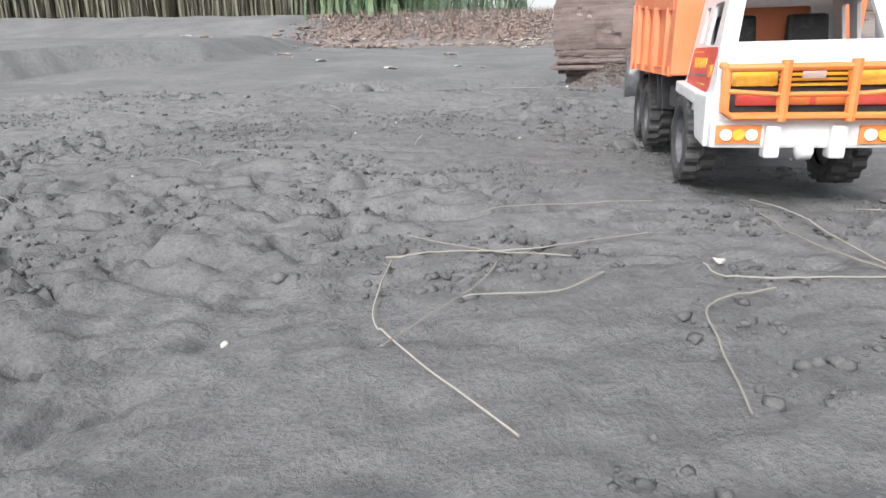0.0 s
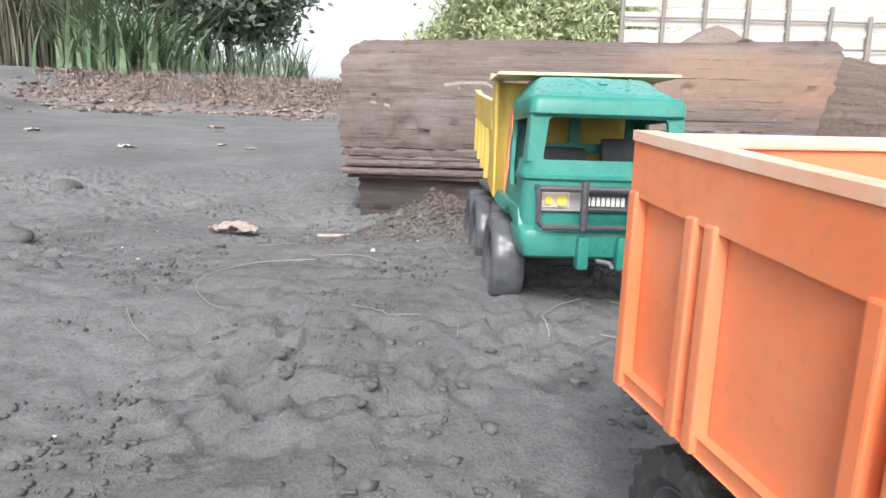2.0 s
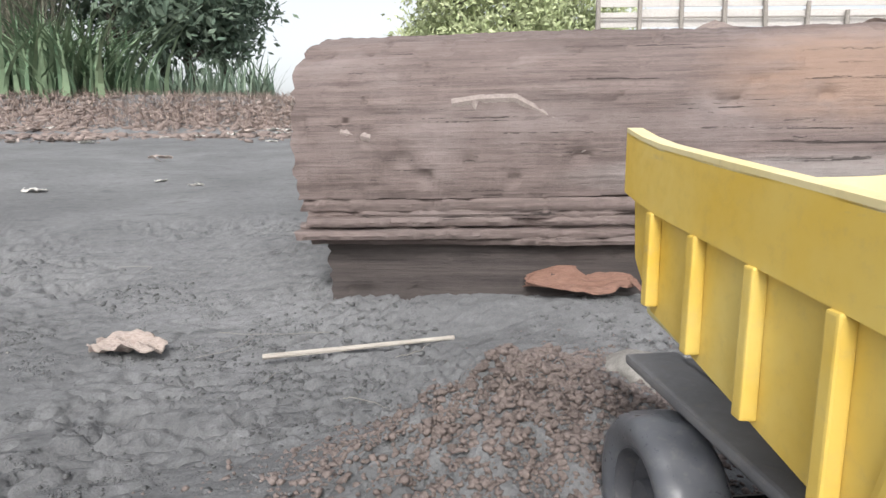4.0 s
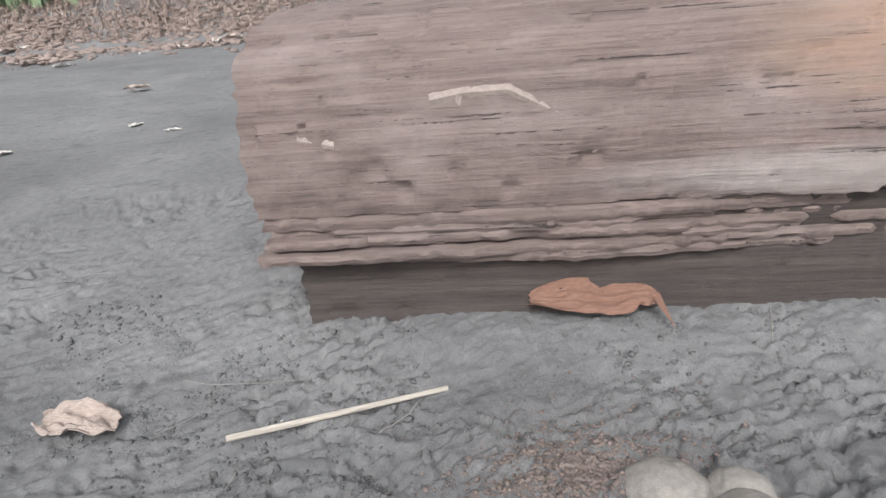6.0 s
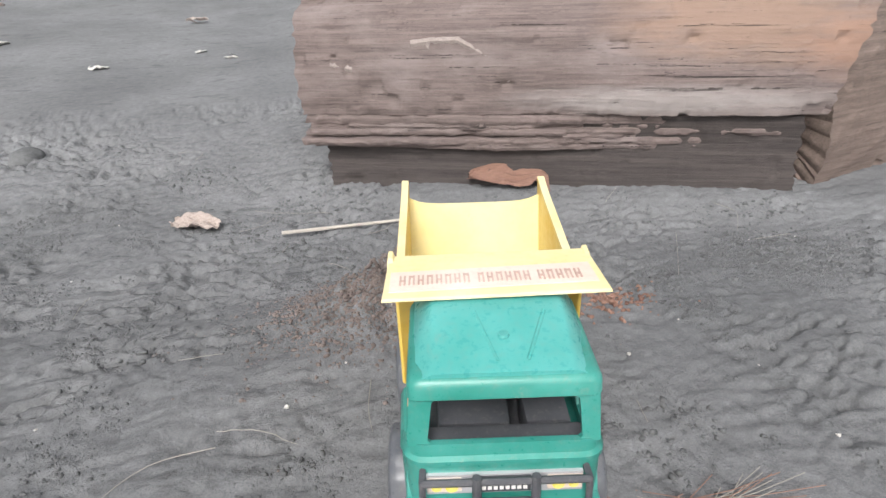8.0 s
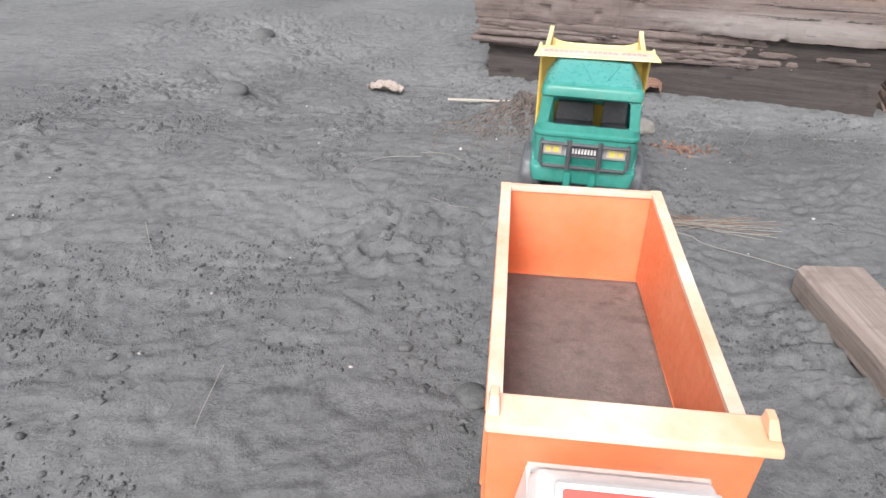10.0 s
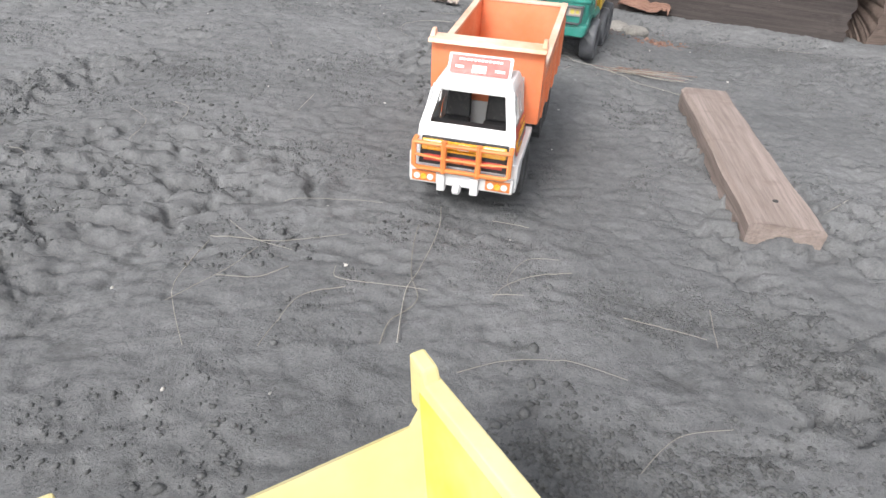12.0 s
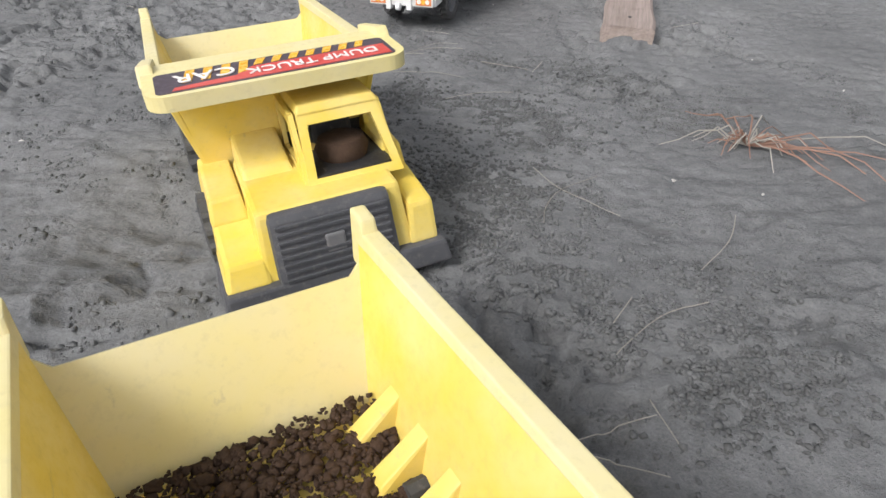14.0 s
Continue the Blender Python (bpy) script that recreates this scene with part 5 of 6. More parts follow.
# ---------- the big log ----------
def loft_log(profile, length, n, seed, amp, start=None, end=None, name="log_body", mat=M_LOG, parent=None, label="", recede=None):
    """Sweeps a closed (depth, height) outline along x, roughened along the grain. start, end: offset of each end by height."""
    prof = np.array(profile, float)
    d = np.r_[0, np.cumsum(np.hypot(*np.diff(np.vstack([prof, prof[:1]]), axis=0).T))]
    m = max(24, int(d[-1] / 0.009))
    s = np.linspace(0, d[-1], m, endpoint=False)
    cl = np.vstack([prof, prof[:1]])
    py, pz = np.interp(s, d, cl[:, 0]), np.interp(s, d, cl[:, 1])
    c = np.array([py.mean(), pz.mean()])
    u = np.linspace(0, 1, n)
    U, S = np.meshgrid(u, s, indexing="ij")
    PY, PZ = np.broadcast_to(py, U.shape), np.broadcast_to(pz, U.shape)
    lo = np.zeros_like(PZ) if start is None else start(PY, PZ)
    hi = np.full_like(PZ, length) if end is None else end(PY, PZ)
    X = lo + (hi - lo) * U
    g = amp * (vnoise(X * 1.2, S, 40, seed) + 0.7 * vnoise(X * 2.5, S, 95, seed + 1)) + amp * 2.2 * vnoise(X, S, 5, seed + 2)
    crack = -amp * 1.6 * step01(0.3, 0.42, vnoise(X * 0.9, S + 0.02 * vnoise(X, S, 7, 3), 30, seed + 4))
    ry, rz = PY - c[0], PZ - c[1]
    L = np.hypot(ry, rz) + 1e-6
    Y, Z = PY + ry / L * (g + crack), PZ + rz / L * (g + crack)
    if recede is not None:
        Y = Y + recede(X)
    X = X + (vnoise(S, S * 0 + seed, 90, seed + 6) * 0.012 + vnoise(PY, PZ, 25, seed + 7) * 0.012) * np.where(U < 0.5, (1 - U * 2) ** 8, ((U - 0.5) * 2) ** 8)
    co = np.column_stack([X.ravel(), Y.ravel(), Z.ravel()])
    me = bpy.data.meshes.new(name)
    i, j = np.meshgrid(np.arange(n - 1), np.arange(m), indexing="ij")
    k = (j + 1) % m
    quads = np.column_stack([(i * m + j).ravel(), (i * m + k).ravel(), ((i + 1) * m + k).ravel(), ((i + 1) * m + j).ravel()])
    faces = quads.tolist()
    verts = co.tolist()
    for e, base in ((0, 0), (1, (n - 1) * m)):
        ring = co[base:base + m]
        cen = ring.mean(0)
        prev = list(range(base, base + m))
        for f in (0.8, 0.55, 0.3):
            start_i = len(verts)
            q = cen + (ring - cen) * f
            q[:, 0] += 0.02 * vnoise(q[:, 1], q[:, 2], 22, seed + 8) + (0.008 if e == 0 else -0.008)
            verts += q.tolist()
            cur = list(range(start_i, start_i + m))
            faces += [[prev[a], prev[(a + 1) % m], cur[(a + 1) % m], cur[a]] for a in range(m)]
            prev = cur
        faces.append(prev)
    me.from_pydata(verts, [], faces)
    bm = bmesh.new()
    bm.from_mesh(me)
    bpy.data.meshes.remove(me)
    ob = link_bm(name, bm, mat, parent, label, True)
    return ob


def big_log():
    t = thing("fallen_log", pose(0.546, 2.508, 0, 0, 0, -25), "huge weathered squared log lying half buried in the sand", "log")
    face = [(0.004, 0.192), (-0.004, 0.23), (-0.006, 0.3), (0.0, 0.37), (0.02, 0.425), (0.06, 0.468), (0.12, 0.492), (0.2, 0.502), (0.32, 0.49), (0.42, 0.45), (0.48, 0.37), (0.5, 0.25), (0.5, 0.185), (0.25, 0.18)]
    right = lambda py, pz: 1.13 + 0.27 * np.clip(pz - 0.1, 0, 0.5) + 0.1 * np.clip(py, 0, 0.3)
    left = lambda py, pz: -0.055 + 0.05 * np.clip((pz - 0.42) / 0.08, 0, 1) ** 2 + 0 * py
    loft_log(face, 1.2, 230, 50, 0.0045, left, right, "log_body", M_LOG, t)
    layers = ((0.104, 0.12, 0.002, 70), (0.117, 0.134, -0.01, 73), (0.131, 0.143, 0.006, 76), (0.14, 0.157, -0.006, 60), (0.154, 0.17, 0.004, 63), (0.167, 0.19, -0.004, 66))
    for z0, z1, out, seed in layers:
        edge = lambda x, k=seed: 0.022 * vnoise(x, x * 0, 5, k) + 0.012 * vnoise(x, x * 0, 23, k + 1) + 0.008 * vnoise(x, x * 0, 61, k + 2) + (0.045 if k > 68 else 0.028) * step01(0.35 + 0.004 * (k - 60), 0.95, x)
        start_x = -0.05 + 0.03 * float(vnoise(np.array([seed * 1.7]), np.array([0.3]), 3, 4)[0])
        loft_log([(out + 0.004, z0), (out, z0 + 0.003), (out + 0.001, z1 - 0.003), (out + 0.006, z1), (0.45, z1), (0.45, z0)], 1.2, 170, seed, 0.003, lambda py, pz, a=start_x: a + 0 * pz, lambda py, pz: 1.08 + 0 * pz, "split_layer", M_LOG, t, "split layer of greyed wood", edge)
    # recessed block under the log; its dark colour paints in the undercut's shade
    loft_log([(0.035, -0.09), (0.024, 0.0), (0.03, 0.06), (0.034, 0.12), (0.02, 0.187), (0.43, 0.187), (0.43, -0.09)], 1.2, 120, 80, 0.004, lambda py, pz: -0.01 + 0 * pz, lambda py, pz: 1.12 + 0 * pz, "underside", M_LOGSHADE, t, "undercut wood with shade painted into its colour")
    for pts in ([(0.23, 0.355), (0.28, 0.362), (0.34, 0.362), (0.39, 0.335), (0.43, 0.315), (0.46, 0.27)], [(0.27, 0.36), (0.275, 0.32)], [(0.03, 0.31), (0.08, 0.3), (0.13, 0.285)]):
        mud = part("mud_trail", tube([(x, 0.002, z) for x, z in pts], 0.011, 8, None, 0.008), M_MUD, t, "pale dried mud trail", True)
    return t


big_log()


def dark_stump():
    t = thing("driftwood_log", pose(1.66, 2.1, 0, 0, 0, 14), "dark rotten driftwood log behind the big log", "log")
    loft_log([(0.0, -0.12), (-0.03, 0.1), (-0.02, 0.3), (0.05, 0.45), (0.2, 0.52), (0.36, 0.44), (0.42, 0.2), (0.4, -0.12)], 1.5, 140, 90, 0.007, None, None, "log_body", M_DRIFT, t)
    return t


dark_stump()


# ---------- small things on the sand ----------
def plank():
    t = thing("plank", pose(0.803, 0.573, 0.0, 3.6, 0, -2.6), "weathered reddish wooden plank lying on the sand", "plank")
    n, L, W, H = 60, 0.545, 0.098, 0.02
    b = bmesh.new()
    rings = []
    for i in range(n):
        y = L * i / (n - 1)
        cut = 0.012 * math.sin(i * 1.7) if i in (0, n - 1) else 0
        lo = 0.004 * noise.noise((y * 9, 0, 0))
        hi = W - 0.012 * (i / n) + 0.005 * noise.noise((y * 8, 5, 0))
        q = [(lo, -0.02), (hi, -0.02), (hi + 0.002, H * 0.7), (hi - 0.005, H), (W * 0.66, H + 0.002 * noise.noise((y * 20, 1, 0))), (W * 0.33, H + 0.002 * noise.noise((y * 20, 2, 0))), (lo + 0.005, H), (lo - 0.002, H * 0.7)]
        rings.append([b.verts.new((x, y + cut + (0.002 * noise.noise((x * 40, i, 0)) if i in (0, n - 1) else 0), z)) for x, z in q])
    for r0, r1 in zip(rings, rings[1:]):
        for k in range(8):
            b.faces.new((r0[k], r0[(k + 1) % 8], r1[(k + 1) % 8], r1[k]))
    b.faces.new(rings[0][::-1]), b.faces.new(rings[-1])
    part("board", b, M_PLANK, t)
    part("nail_hole", lathe([(0, 0.004), (0.0012, 0.004)], 10), M_BLACK, t).matrix_local = Matrix.Translation((0.05, 0.07, H)) @ Matrix.Rotation(radians(-90), 4, "Y")
    return t


plank()


def stones():
    for k, (x, y, r, sq) in enumerate(((0.82, 1.96, 0.042, 0.62), (0.885, 1.93, 0.03, 0.7), (0.862, 1.885, 0.038, 0.55), (0.812, 1.895, 0.016, 0.7), (0.785, 1.885, 0.011, 0.8))):
        b = bmesh.new()
        bmesh.ops.create_icosphere(b, subdivisions=4, radius=r)
        for v in b.verts:
            v.co *= 1 + 0.28 * noise.noise(v.co * 18 + Vector((k * 7, 0, 0))) + 0.07 * noise.noise(v.co * 70)
            v.co.z *= sq
        ob = link_bm("stone", b, M_STONE, None, "", True)
        ob.matrix_world = pose(x, y, float(lie(x, y)) + r * sq * 0.75, 0, 0, k * 50)
        tagged(ob, "pale rounded stone lying against the soil heap", "stone", "stones by the soil heap")


stones()


def soil_heap():
    rnd = np.random.RandomState(8)
    spots = []
    for k in range(34000):
        hx, hy, hr = ((0.56, 1.74, 0.085), (0.63, 1.86, 0.075), (0.76, 2.02, 0.075))[k % 5 // 2]
        a, d = rnd.uniform(0, 6.283), abs(rnd.normal(0, hr))
        x, y = hx + 1.15 * d * math.cos(a), hy + d * math.sin(a)
        r = 0.0011 + 0.0027 * rnd.rand() ** 4
        spots.append((x, y, 0, r))
    s = np.array(spots)
    s[:, 2] = ground_z(s[:, 0], s[:, 1]) + s[:, 3] * 0.3
    scatter_clods("soil_heap", s, M_SOIL, "heap of crumbly brown soil beside the teal truck", "soil heap", 9)
    spots = []
    for _ in range(420):
        a, d = rnd.uniform(0, 6.283), abs(rnd.normal(0, 0.035))
        x, y = 0.9 + d * math.cos(a) * 1.4, 1.71 + d * math.sin(a)
        spots.append((x, y, gz(x, y) + 0.001, 0.0015 + 0.004 * rnd.rand() ** 4))
    scatter_clods("reddish_soil", spots, M_ROOT, "scatter of reddish brown soil crumbs", "soil", 10)


soil_heap()


def crumpled(name, x, y, size, mat, label, seed, turn, stretch=1.0, up=0.5, tilt=0.0, dz=0.0, broad=0.55, stalk=True):
    b = bmesh.new()
    n = 22
    grid = {}
    for i in range(n):
        for j in range(n):
            u, v = (i / (n - 1) - 0.5) * 2, (j / (n - 1) - 0.5) * 2
            wide = (1 - abs(0.93 * u) ** 2.4) ** 0.6
            edge = 1 + 0.16 * noise.noise((u * 3, v * 3, seed))
            p = Vector((u * size * edge * stretch, v * size * broad * max(0.04, wide) * edge, 0))
            p.z = size * up * (0.5 * noise.noise((u * 1.6, v * 1.3, seed + 3)) + 0.3 * noise.noise((u * 4, v * 3.5, seed + 5)) + 0.35 * abs(v) * wide)
            grid[i, j] = b.verts.new(p)
    for i in range(n - 1):
        for j in range(n - 1):
            b.faces.new((grid[i, j], grid[i + 1, j], grid[i + 1, j + 1], grid[i, j + 1]))
    bmesh.ops.remove_doubles(b, verts=b.verts, dist=1e-5)
    bmesh.ops.recalc_face_normals(b, faces=b.faces)
    bmesh.ops.solidify(b, geom=list(b.faces), thickness=0.0008)
    for v in b.verts:
        v.co.x = min(max(v.co.x, -1.15 * size * stretch), 1.15 * size * stretch)
        v.co.z = min(max(v.co.z, -size * up), size * up)
    low = min(v.co.z for v in b.verts)
    for v in b.verts:
        v.co.z -= low
    b2 = tube([(size * stretch * 0.95, 0, -low), (size * stretch * 1.05, 0.002, -low + 0.003), (size * stretch * 1.15, 0.0, -low)], 0.0014, 6)
    ob = link_bm(name, b, mat, None, "", True)
    ob.matrix_world = pose(x, y, gz(x, y) - 0.002 + dz, tilt, 0, turn)
    tagged(ob, label, "dry leaf")
    if stalk:
        part("stalk", b2, M_STICK, ob)
    return ob


crumpled("dry_leaf", 0.21, 2.42, 0.056, M_LEAFP, "pale crumpled dry leaf curled on the sand", 2, -28, 1.1, 0.75, 4, -0.002, 0.6, False)
crumpled("dry_leaf", 0.965, 2.33, 0.085, M_LEAFB, "large reddish brown dry leaf folded against the log", 6, -26, 1.12, 0.3, 28, 0.022, 0.36, False)


def stick_on(name, pts, r, mat, label, category, group="", r_end=None, sides=6, stiff=0.65):
    path = []
    pts = [Vector((x, y, 0)) for x, y in pts]
    for i in range(len(pts) - 1):
        p0, p1, p2, p3 = pts[max(0, i - 1)], pts[i], pts[i + 1], pts[min(len(pts) - 1, i + 2)]
        for k in range(7):
            t = k / 7
            path.append(0.5 * ((2 * p1) + (p2 - p0) * t + (2 * p0 - 5 * p1 + 4 * p2 - p3) * t * t + (3 * p1 - p0 - 3 * p2 + p3) * t ** 3))
    path.append(pts[-1])
    for p in path:
        p.z = gz(p.x, p.y) + r * 0.9
    z = [p.z for p in path]
    z = [max(z[max(0, i - 2):i + 3]) for i in range(len(z))]
    for i, p in enumerate(path):
        w = z[max(0, i - 9):i + 10]
        p.z = (1 - stiff) * z[i] + stiff * sum(w) / len(w) + 0.002
    if stiff == 1:
        for p in path:
            p.z = max(z) * 0.8 + sum(z) / len(z) * 0.2
    ob = link_bm(name, tube(path, r, sides, None, r_end), mat, None, "", True)
    return tagged(ob, label, category, group)


stick_on("stick", [(0.405, 2.29), (0.5, 2.285), (0.6, 2.28), (0.702, 2.275)], 0.0045, M_STICK, "pale bleached straight stick lying on the sand", "stick", "", 0.0035, 8, 1)
STRAW_TEXT = "thin dry bent straw lying on the sand"
STRAWS_BY_ORANGE = [
    [(-0.186, 0.809), (-0.132, 0.759), (-0.118, 0.68)], [(-0.125, 0.849), (-0.086, 0.82), (-0.063, 0.74)], [(-0.084, 1.236), (-0.044, 1.151)], [(0.127, 0.474), (0.175, 0.434), (0.226, 0.415)],
    [(0.115, 0.44), (0.156, 0.434), (0.212, 0.433), (0.282, 0.462)], [(0.12, 0.428), (0.12, 0.37), (0.124, 0.326), (0.146, 0.283), (0.18, 0.23)], [(0.185, 0.416), (0.171, 0.368), (0.131, 0.295)],
    [(0.235, 0.376), (0.207, 0.349), (0.163, 0.347)], [(0.308, 0.346), (0.268, 0.32), (0.257, 0.278), (0.25, 0.237)], [(0.288, 0.382), (0.295, 0.36), (0.343, 0.354), (0.396, 0.354)],
    [(0.178, 0.539), (0.243, 0.552), (0.31, 0.552)], [(-0.281, 0.627), (-0.245, 0.632)], [(0.105, 0.941), (0.102, 0.849)],
]
STRAWS_BY_PLANK = [
    [(0.544, 0.455), (0.506, 0.448), (0.483, 0.402), (0.487, 0.374)], [(0.558, 0.432), (0.506, 0.407), (0.478, 0.382), (0.466, 0.355)], [(0.466, 0.366), (0.501, 0.37)], [(0.46, 0.541), (0.509, 0.535)],
    [(0.606, 0.35), (0.648, 0.342), (0.689, 0.331)], [(0.707, 0.388), (0.697, 0.319)], [(0.438, 0.234), (0.48, 0.257), (0.537, 0.267), (0.595, 0.249)], [(0.589, 0.142), (0.628, 0.187), (0.679, 0.205)], [(1.0, 0.72), (0.94, 0.66)],
]
STRAWS_BY_TEAL = [
    [(0.319, 1.479), (0.261, 1.474), (0.22, 1.444), (0.199, 1.4), (0.208, 1.346), (0.226, 1.322)], [(0.334, 1.313), (0.358, 1.296), (0.391, 1.288)], [(0.147, 1.342), (0.156, 1.309), (0.173, 1.271)],
    [(0.319, 1.506), (0.361, 1.491), (0.401, 1.46)], [(0.259, 1.689), (0.315, 1.684)], [(0.493, 1.545), (0.481, 1.491), (0.479, 1.453)], [(0.541, 1.235), (0.56, 1.212)], [(0.673, 1.236), (0.662, 1.215)],
    [(0.419, 1.265), (0.41, 1.241)], [(0.607, 1.243), (0.59, 1.217)], [(0.053, 2.079), (0.053, 1.97)], [(0.8, 1.46), (0.79, 1.42)],
]
STRAWS_BY_LOG = [
    [(0.345, 2.492), (0.396, 2.45), (0.554, 2.382)], [(0.126, 2.948), (0.199, 2.922), (0.184, 2.851)], [(0.571, 2.55), (0.534, 2.5), (0.506, 2.455)], [(1.205, 2.216), (1.132, 2.138)], [(1.363, 2.058), (1.379, 2.004), (1.324, 1.928)],
    [(1.185, 1.941), (1.056, 1.746)], [(1.31, 1.865), (1.397, 1.864)], [(0.59, 2.22), (0.64, 2.25), (0.66, 2.27)], [(0.42, 2.24), (0.4, 2.2)], [(0.4, 2.44), (0.36, 2.38), (0.31, 2.36)], [(0.49, 2.1), (0.52, 2.06), (0.53, 2.02)],
]
STRAWS_BY_HAULER = [
    [(0.735, -0.05), (0.765, -0.094), (0.802, -0.12), (0.831, -0.139)], [(0.806, -0.056), (0.769, -0.101), (0.757, -0.144), (0.758, -0.174)], [(0.945, -0.108), (0.931, -0.161), (0.899, -0.22)], [(0.899, -0.268), (0.86, -0.297), (0.825, -0.35)],
    [(0.797, -0.44), (0.825, -0.422), (0.849, -0.407)], [(0.846, -0.392), (0.861, -0.426)], [(0.808, -0.447), (0.831, -0.448), (0.855, -0.45)], [(0.823, -0.314), (0.838, -0.276)],
]
for s_i, pts in enumerate(STRAWS_BY_ORANGE + STRAWS_BY_PLANK + STRAWS_BY_TEAL + STRAWS_BY_LOG + STRAWS_BY_HAULER):
    stick_on("straw", pts, 0.00038 + 0.0003 * ((s_i * 37) % 10) / 10, M_STRAW, STRAW_TEXT, "straw", "straws strewn over the sand", 0.0004, 5, 0.4)

STRINGS = [
    [(0.566, 1.315), (0.528, 1.292), (0.501, 1.266), (0.494, 1.255), (0.491, 1.235)], [(0.6, 1.314), (0.631, 1.284), (0.703, 1.258), (0.78, 1.213), (0.871, 1.156)],
    [(0.367, 0.495), (0.367, 0.446), (0.374, 0.382), (0.387, 0.334), (0.366, 0.294), (0.362, 0.255)], [(0.389, 0.56), (0.393, 0.491), (0.381, 0.392), (0.373, 0.346), (0.378, 0.26)],
]
for pts in STRINGS:
    stick_on("string", pts, 0.0006, M_STRAW, "thin pale string trailing from a toy truck's hook", "string", "tow strings", 0.0007, 5, 0.4)


def straw_pile():
    rnd = random.Random(5)
    t = thing("straw_pile", pose(0.76, 1.29, gz(0.76, 1.29)), "small pile of reddish dry straw on the sand", "straw")
    for i in range(30):
        a, L = rnd.gauss(-0.05, 0.2), rnd.uniform(0.03, 0.12)
        ox, oy = rnd.uniform(-0.04, 0.05), rnd.uniform(-0.02, 0.02)
        p = [(ox + s * L * math.cos(a), oy + s * L * math.sin(a) + 0.01 * s * s, 0.003 + 0.008 * rnd.random()) for s in (-1, -0.4, 0.3, 1)]
        part("straw", tube(p, 0.0005, 5), M_ROOT if i % 3 == 0 else M_STRAW, t)


straw_pile()


def root_tuft():
    rnd = random.Random(9)
    t = thing("root_tuft", pose(0.985, 0.075, gz(0.985, 0.075)), "uprooted tuft of reddish roots and pale dry stems", "roots")
    for i in range(38):
        a, L = rnd.uniform(0, 6.283), rnd.uniform(0.03, 0.15) * rnd.uniform(0.5, 1)
        if i < 8:
            a = rnd.gauss(-0.5, 0.35)
            L *= 1.5
        pts, ca = [], a
        x = y = 0.0
        for k in range(6):
            pts.append((x, y, max(0.003, 0.02 * math.sin(min(3.1, k * 0.65)) * rnd.uniform(0.4, 1.2) + 0.004)))
            ca += rnd.gauss(0, 0.25)
            x += L / 5 * math.cos(ca)
            y += L / 5 * math.sin(ca)
        part("root", tube(pts, rnd.uniform(0.0007, 0.0016), 5, None, 0.0005), M_ROOT if i % 5 < 3 else M_STRAW, t, "", True)


root_tuft()


def crumbs(name, n, area, rmin, rmax, mat, label, category, seed):
    rnd = np.random.RandomState(seed)
    x, y = rnd.uniform(area[0], area[1], n), rnd.uniform(area[2], area[3], n)
    r = rmin + (rmax - rmin) * rnd.rand(n) ** 2
    return scatter_clods(name, np.column_stack([x, y, ground_z(x, y) + r * 0.4, r]), mat, label, category, seed)


crumbs("shell_bits", 60, (-0.3, 1.4, -0.3, 2.6), 0.0015, 0.0035, M_LITTER, "tiny white shell bits on the sand", "shell bits", 14)

# clods of sand and litter on the slope
for k, (x, y, r) in enumerate(((0.37, 0.905, 0.018), (-0.25, 2.35, 0.04), (-0.3, 3.0, 0.05), (0.3, 0.98, 0.008))):
    b = bmesh.new()
    bmesh.ops.create_icosphere(b, subdivisions=3, radius=r)
    for v in b.verts:
        v.co *= 1 + 0.4 * noise.noise(v.co * (0.8 / r) + Vector((k * 9, 0, 0)))
        v.co.z *= 0.6
    ob = link_bm("sand_clod", b, M_CLOD, None, "", True)
    ob.location = (x, y, gz(x, y) + r * 0.2)
    tagged(ob, "lump of damp grey sand", "sand clod", "sand clods")
rnd = random.Random(3)
for k in range(34):
    y = rnd.uniform(4.0, 8.2) if k > 16 else rnd.uniform(7.0, 8.0)
    x = rnd.uniform(-0.45, 0.15) * y * 0.9
    r = rnd.uniform(0.04, 0.1) * (y / 8)
    ob = crumpled("litter_scrap", x, y, r, M_LITTER if k % 3 else M_LEAFP, "pale scrap of litter washed up on the slope", k + 20, rnd.uniform(0, 360), 1.0, 0.45)
    tagged(ob, category="litter", group="litter on the slope")


# ---------- bank, vegetation and distance ----------
def blades(name, n, place, height, width, mat, label, category, seed, lean=0.25, kind="stuff", segs=4, parent=None):
    """Many tapered, bending blades in one mesh."""
    rnd = np.random.RandomState(seed)
    verts, faces = [], []
    for _ in range(n):
        x, y = place(rnd)
        z = float(lie(x, y)) - 0.03
        h, w = height * rnd.uniform(0.5, 1.15), width * rnd.uniform(0.6, 1.3)
        a, d = rnd.uniform(0, 6.283), lean * rnd.rand() * h * 1.6
        ax, ay, tx, ty = math.cos(a), math.sin(a), -math.sin(a), math.cos(a)
        i0 = len(verts)
        for k in range(segs + 1):
            f = k / segs
            ww = w * (1 - f) * 0.5 + 0.0006
            ox, oy = ax * d * f * f, ay * d * f * f
            zz = z + h * (f - 0.25 * lean * f * f)
            verts += [(x + ox - tx * ww, y + oy - ty * ww, zz), (x + ox + tx * ww, y + oy + ty * ww, zz)]
        for k in range(segs):
            b = i0 + 2 * k
            faces.append((b, b + 1, b + 3, b + 2))
    me = bpy.data.meshes.new(name)
    me.from_pydata(verts, [], faces)
    me.materials.append(mat)
    ob = new(name, me)
    if parent is not None:
        ob.parent = parent
    return tagged(ob, label, category, kind=kind)


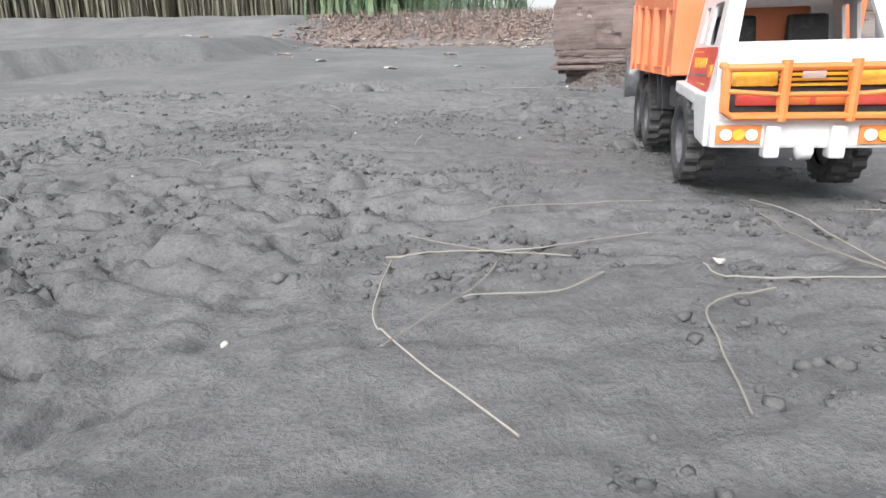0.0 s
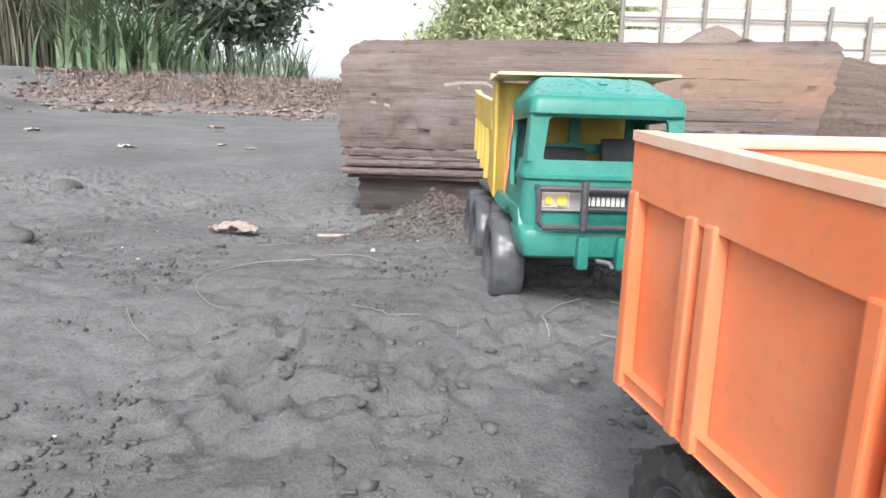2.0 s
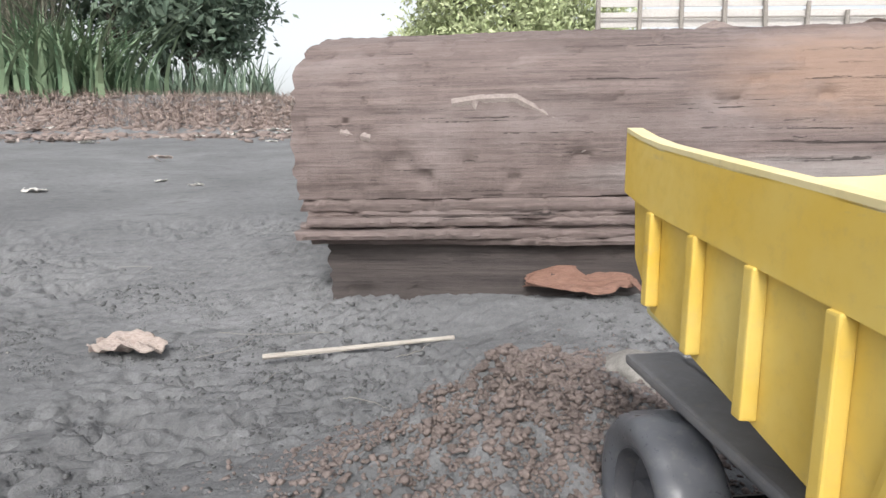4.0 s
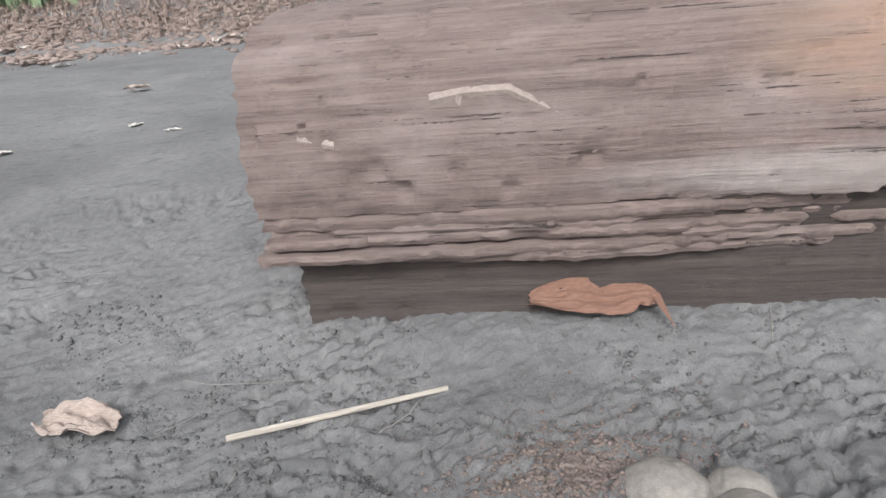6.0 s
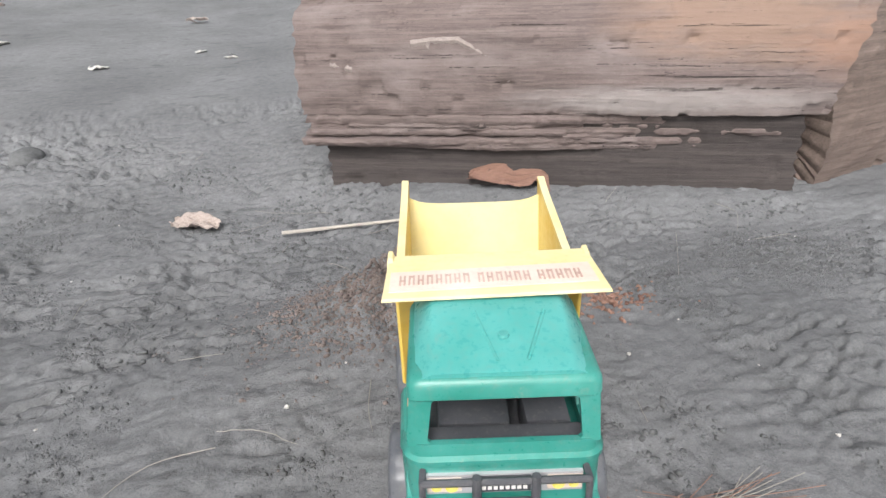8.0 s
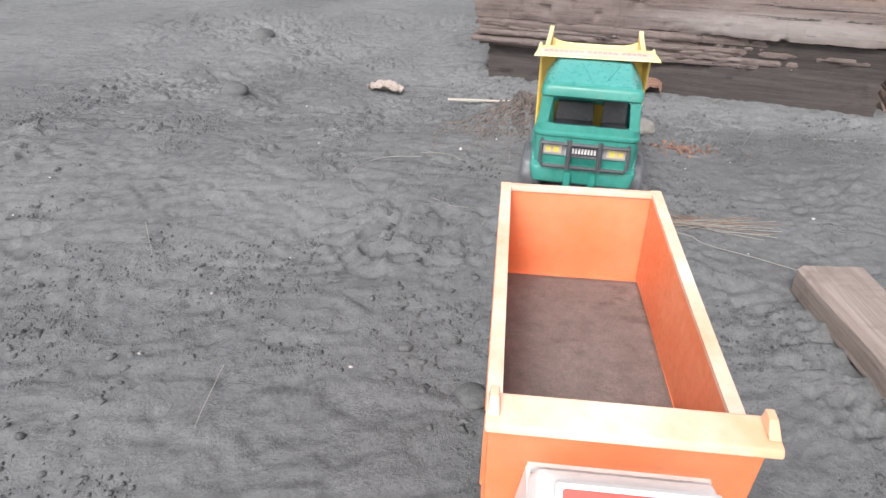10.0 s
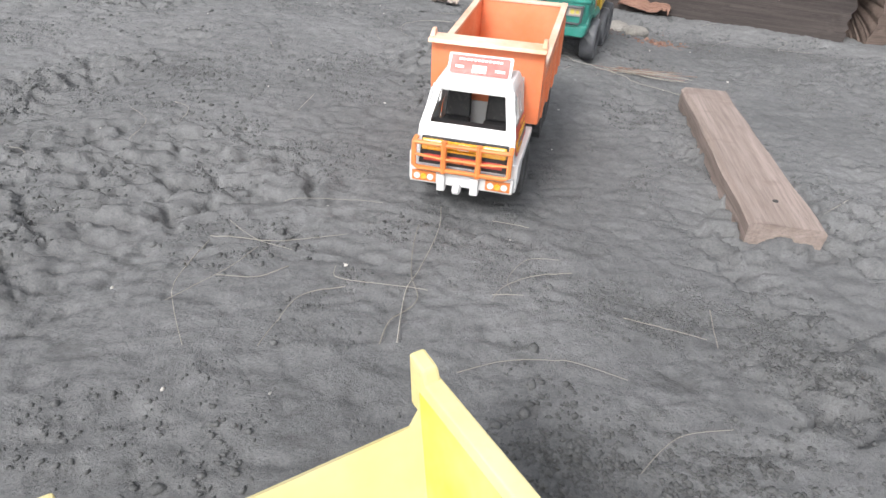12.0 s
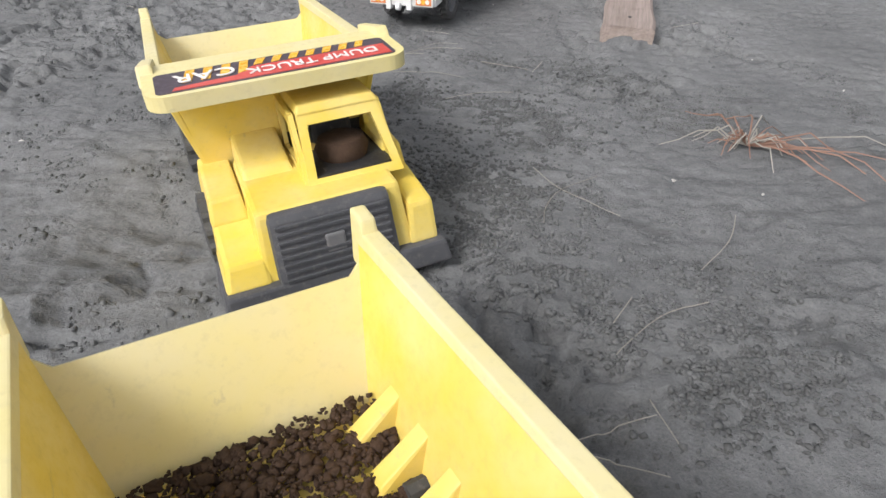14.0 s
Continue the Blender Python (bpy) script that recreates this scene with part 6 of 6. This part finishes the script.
blades("reeds", 11000, lambda r: (r.uniform(-14, -1.7), r.uniform(9.6, 12.5)), 2.4, 0.032, M_REED, "tall dry brown reeds along the bank", "reeds", 31, 0.28)
blades("reed_grass", 560, lambda r: (r.normal(-1.25, 0.35), r.normal(9.8, 0.3)), 1.15, 0.06, M_GRASS, "clump of tall green reed grass", "grass", 32, 0.8)
blades("bank_grass", 7500, lambda r: (r.uniform(-1.6, 2.5) - 0.5 * r.rand() ** 3, r.uniform(7.9, 9.8)), 0.15, 0.01, M_DRYGRASS, "short dry grass on the bank", "grass", 33, 1.1)
blades("green_undergrowth", 1200, lambda r: (r.uniform(-6, 1.3), r.uniform(11.2, 13)), 0.85, 0.06, M_LEAF, "green undergrowth behind the bank", "grass", 34, 0.5)


def bank_debris():
    r = np.random.RandomState(35)
    n = 7000
    x, y = r.uniform(-1.5, 1.6, n) - 0.8 * r.rand(n) ** 4, 8.1 + 0.45 * r.randn(n)
    rad = 0.008 + 0.045 * r.rand(n) ** 5
    scatter_clods("bank_debris", np.column_stack([x, y, lie(x, y) + rad * 0.2, rad]), M_BANK, "reddish crumbled earth and dead leaves on the bank", "debris", 36, 0.45)


bank_debris()


def tree(x, y, h, spread, seed, mat, label, dense=1500, leaf=0.16):
    rnd = random.Random(seed)
    z = float(lie(x, y)) - 0.1
    t = thing("tree", pose(x, y, z), label, "tree", "trees behind the bank")
    limbs = tube([(0, 0, 0), (0.1 * rnd.gauss(0, 1), 0.1, h * 0.3), (0.2 * rnd.gauss(0, 1), 0.1, h * 0.65), (0.2 * rnd.gauss(0, 1), 0, h * 0.95)], 0.045 * h ** 0.7, 8, None, 0.03)
    centres = []
    for i in range(11):
        a, f = rnd.uniform(0, 6.283), rnd.uniform(0.25, 0.9)
        L = spread * rnd.uniform(0.5, 1.0) * (1.1 - 0.5 * f)
        tip = Vector((L * math.cos(a), L * math.sin(a), h * (f + 0.14)))
        limbs = tube([(0, 0, h * f), tip * 0.5 + Vector((0, 0, h * f * 0.45)), tip], 0.018 * h ** 0.7, 5, limbs, 0.008)
        centres += [tip, tip * 0.7 + Vector((0, 0, h * f * 0.25))]
    centres.append(Vector((0, 0, h)))
    part("trunk", limbs, M_BARK, t, "", True)
    r = np.random.RandomState(seed)
    verts, faces = [], []
    for _ in range(dense):
        c = centres[r.randint(len(centres))]
        p = np.array(c) + r.randn(3) * spread * np.array([0.26, 0.26, 0.22])
        p[2] = max(p[2], 0.1)
        u, v = r.randn(3), r.randn(3)
        u /= np.linalg.norm(u)
        v -= u * (v @ u)
        v /= np.linalg.norm(v)
        s = leaf * r.uniform(0.6, 1.4)
        i = len(verts)
        verts += [tuple(p - u * s), tuple(p + v * s * 0.35 - u * 0.2 * s), tuple(p + u * s), tuple(p - v * s * 0.35)]
        faces.append((i, i + 1, i + 2, i + 3))
    me = bpy.data.meshes.new("crown")
    me.from_pydata(verts, [], faces)
    me.materials.append(mat)
    new("crown", me).parent = t
    return t


for k, (x, y, h, s, n) in enumerate(((-6.5, 13.5, 5.5, 2.2, 5200), (-4.4, 14, 6, 2.4, 5200), (-2.6, 13.5, 5.0, 2.0, 6000), (-1.1, 13.2, 4.2, 1.6, 6000), (0.1, 13.4, 3.2, 1.1, 5000), (-8.8, 15, 6, 2.4, 5200), (-3.4, 17, 7, 2.8, 5200), (-11.5, 17, 7, 2.8, 5200), (0.6, 15.5, 3.8, 1.0, 4000), (-0.6, 16.5, 6, 1.6, 5000))):
    tree(x, y, h, s, 60 + k, M_LEAF, "dense dark green tree behind the reeds", int(n * 1.7), 0.095)
# far trees: haze is in the leaf colour, not in the air
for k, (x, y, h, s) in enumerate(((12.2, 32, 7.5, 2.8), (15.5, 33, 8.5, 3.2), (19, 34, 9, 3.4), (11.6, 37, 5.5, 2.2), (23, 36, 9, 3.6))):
    tree(x, y, h, s, 80 + k, M_LEAFHAZE, "hazy yellow-green tree in the distance", 8000, 0.17)


def earth_mound():
    b = bmesh.new()
    n, R = 40, 1.0
    grid = {}
    for i in range(n):
        for j in range(n):
            u, v = (i / (n - 1) - 0.5) * 2, (j / (n - 1) - 0.5) * 2
            d = math.hypot(u, v)
            z = 1.25 * max(0, 1 - d) ** 1.15 + 0.1 * noise.noise((u * 4, v * 4, 2)) - 0.12
            grid[i, j] = b.verts.new((u * 2.5, v * 1.8, z))
    for i in range(n - 1):
        for j in range(n - 1):
            b.faces.new((grid[i, j], grid[i + 1, j], grid[i + 1, j + 1], grid[i, j + 1]))
    ob = link_bm("earth_mound", b, M_BANK, None, "", True)
    ob.location = (4.7, 6.1, float(lie(4.7, 6.1)) - 0.02)
    tagged(ob, "low heaped mound of brown earth behind the log", "earth mound")


earth_mound()


def fence():
    t = thing("fence", pose(0, 0, 0), "rough grey wooden post fence beyond the mound", "fence")
    for i in range(14):
        x, y = 8.6 + i * 0.9, 14 - i * 0.3
        z = float(lie(x, y))
        b = tube([(x, y, z - 0.2), (x + 0.03 * math.sin(i * 5), y, z + 1.3), (x + 0.05 * math.sin(i * 3), y, z + 2.6 + 0.4 * math.sin(i * 7))], 0.06 + 0.03 * (i % 3 == 0), 7, None, 0.05)
        part("post", b, M_POST, t, "", True)
    for k in range(6):
        z = 0.15 + 0.44 * k
        for i in range(13):
            xa, ya, xb, yb = 8.6 + i * 0.9, 14.08 - i * 0.3, 8.6 + (i + 1) * 0.9, 14.08 - (i + 1) * 0.3
            za, zb = float(lie(xa, ya)) + z, float(lie(xb, yb)) + z
            lift = 0.36 + 0.05 * math.sin(i * 3 + k)
            part("board", hexa([(xa, ya, za), (xb, yb, zb), (xb, yb + 0.03, zb), (xa, ya + 0.03, za)], [(xa, ya, za + lift), (xb, yb, zb + lift), (xb, yb + 0.03, zb + lift), (xa, ya + 0.03, za + lift)], 0), M_BOARD, t)
    for zz in (1.5, 2.1):
        part("rail", tube([(8.6 + i * 0.9, 14 - i * 0.3, float(lie(8.6 + i * 0.9, 14 - i * 0.3)) + zz) for i in range(14)], 0.02, 6), M_POST, t)


fence()
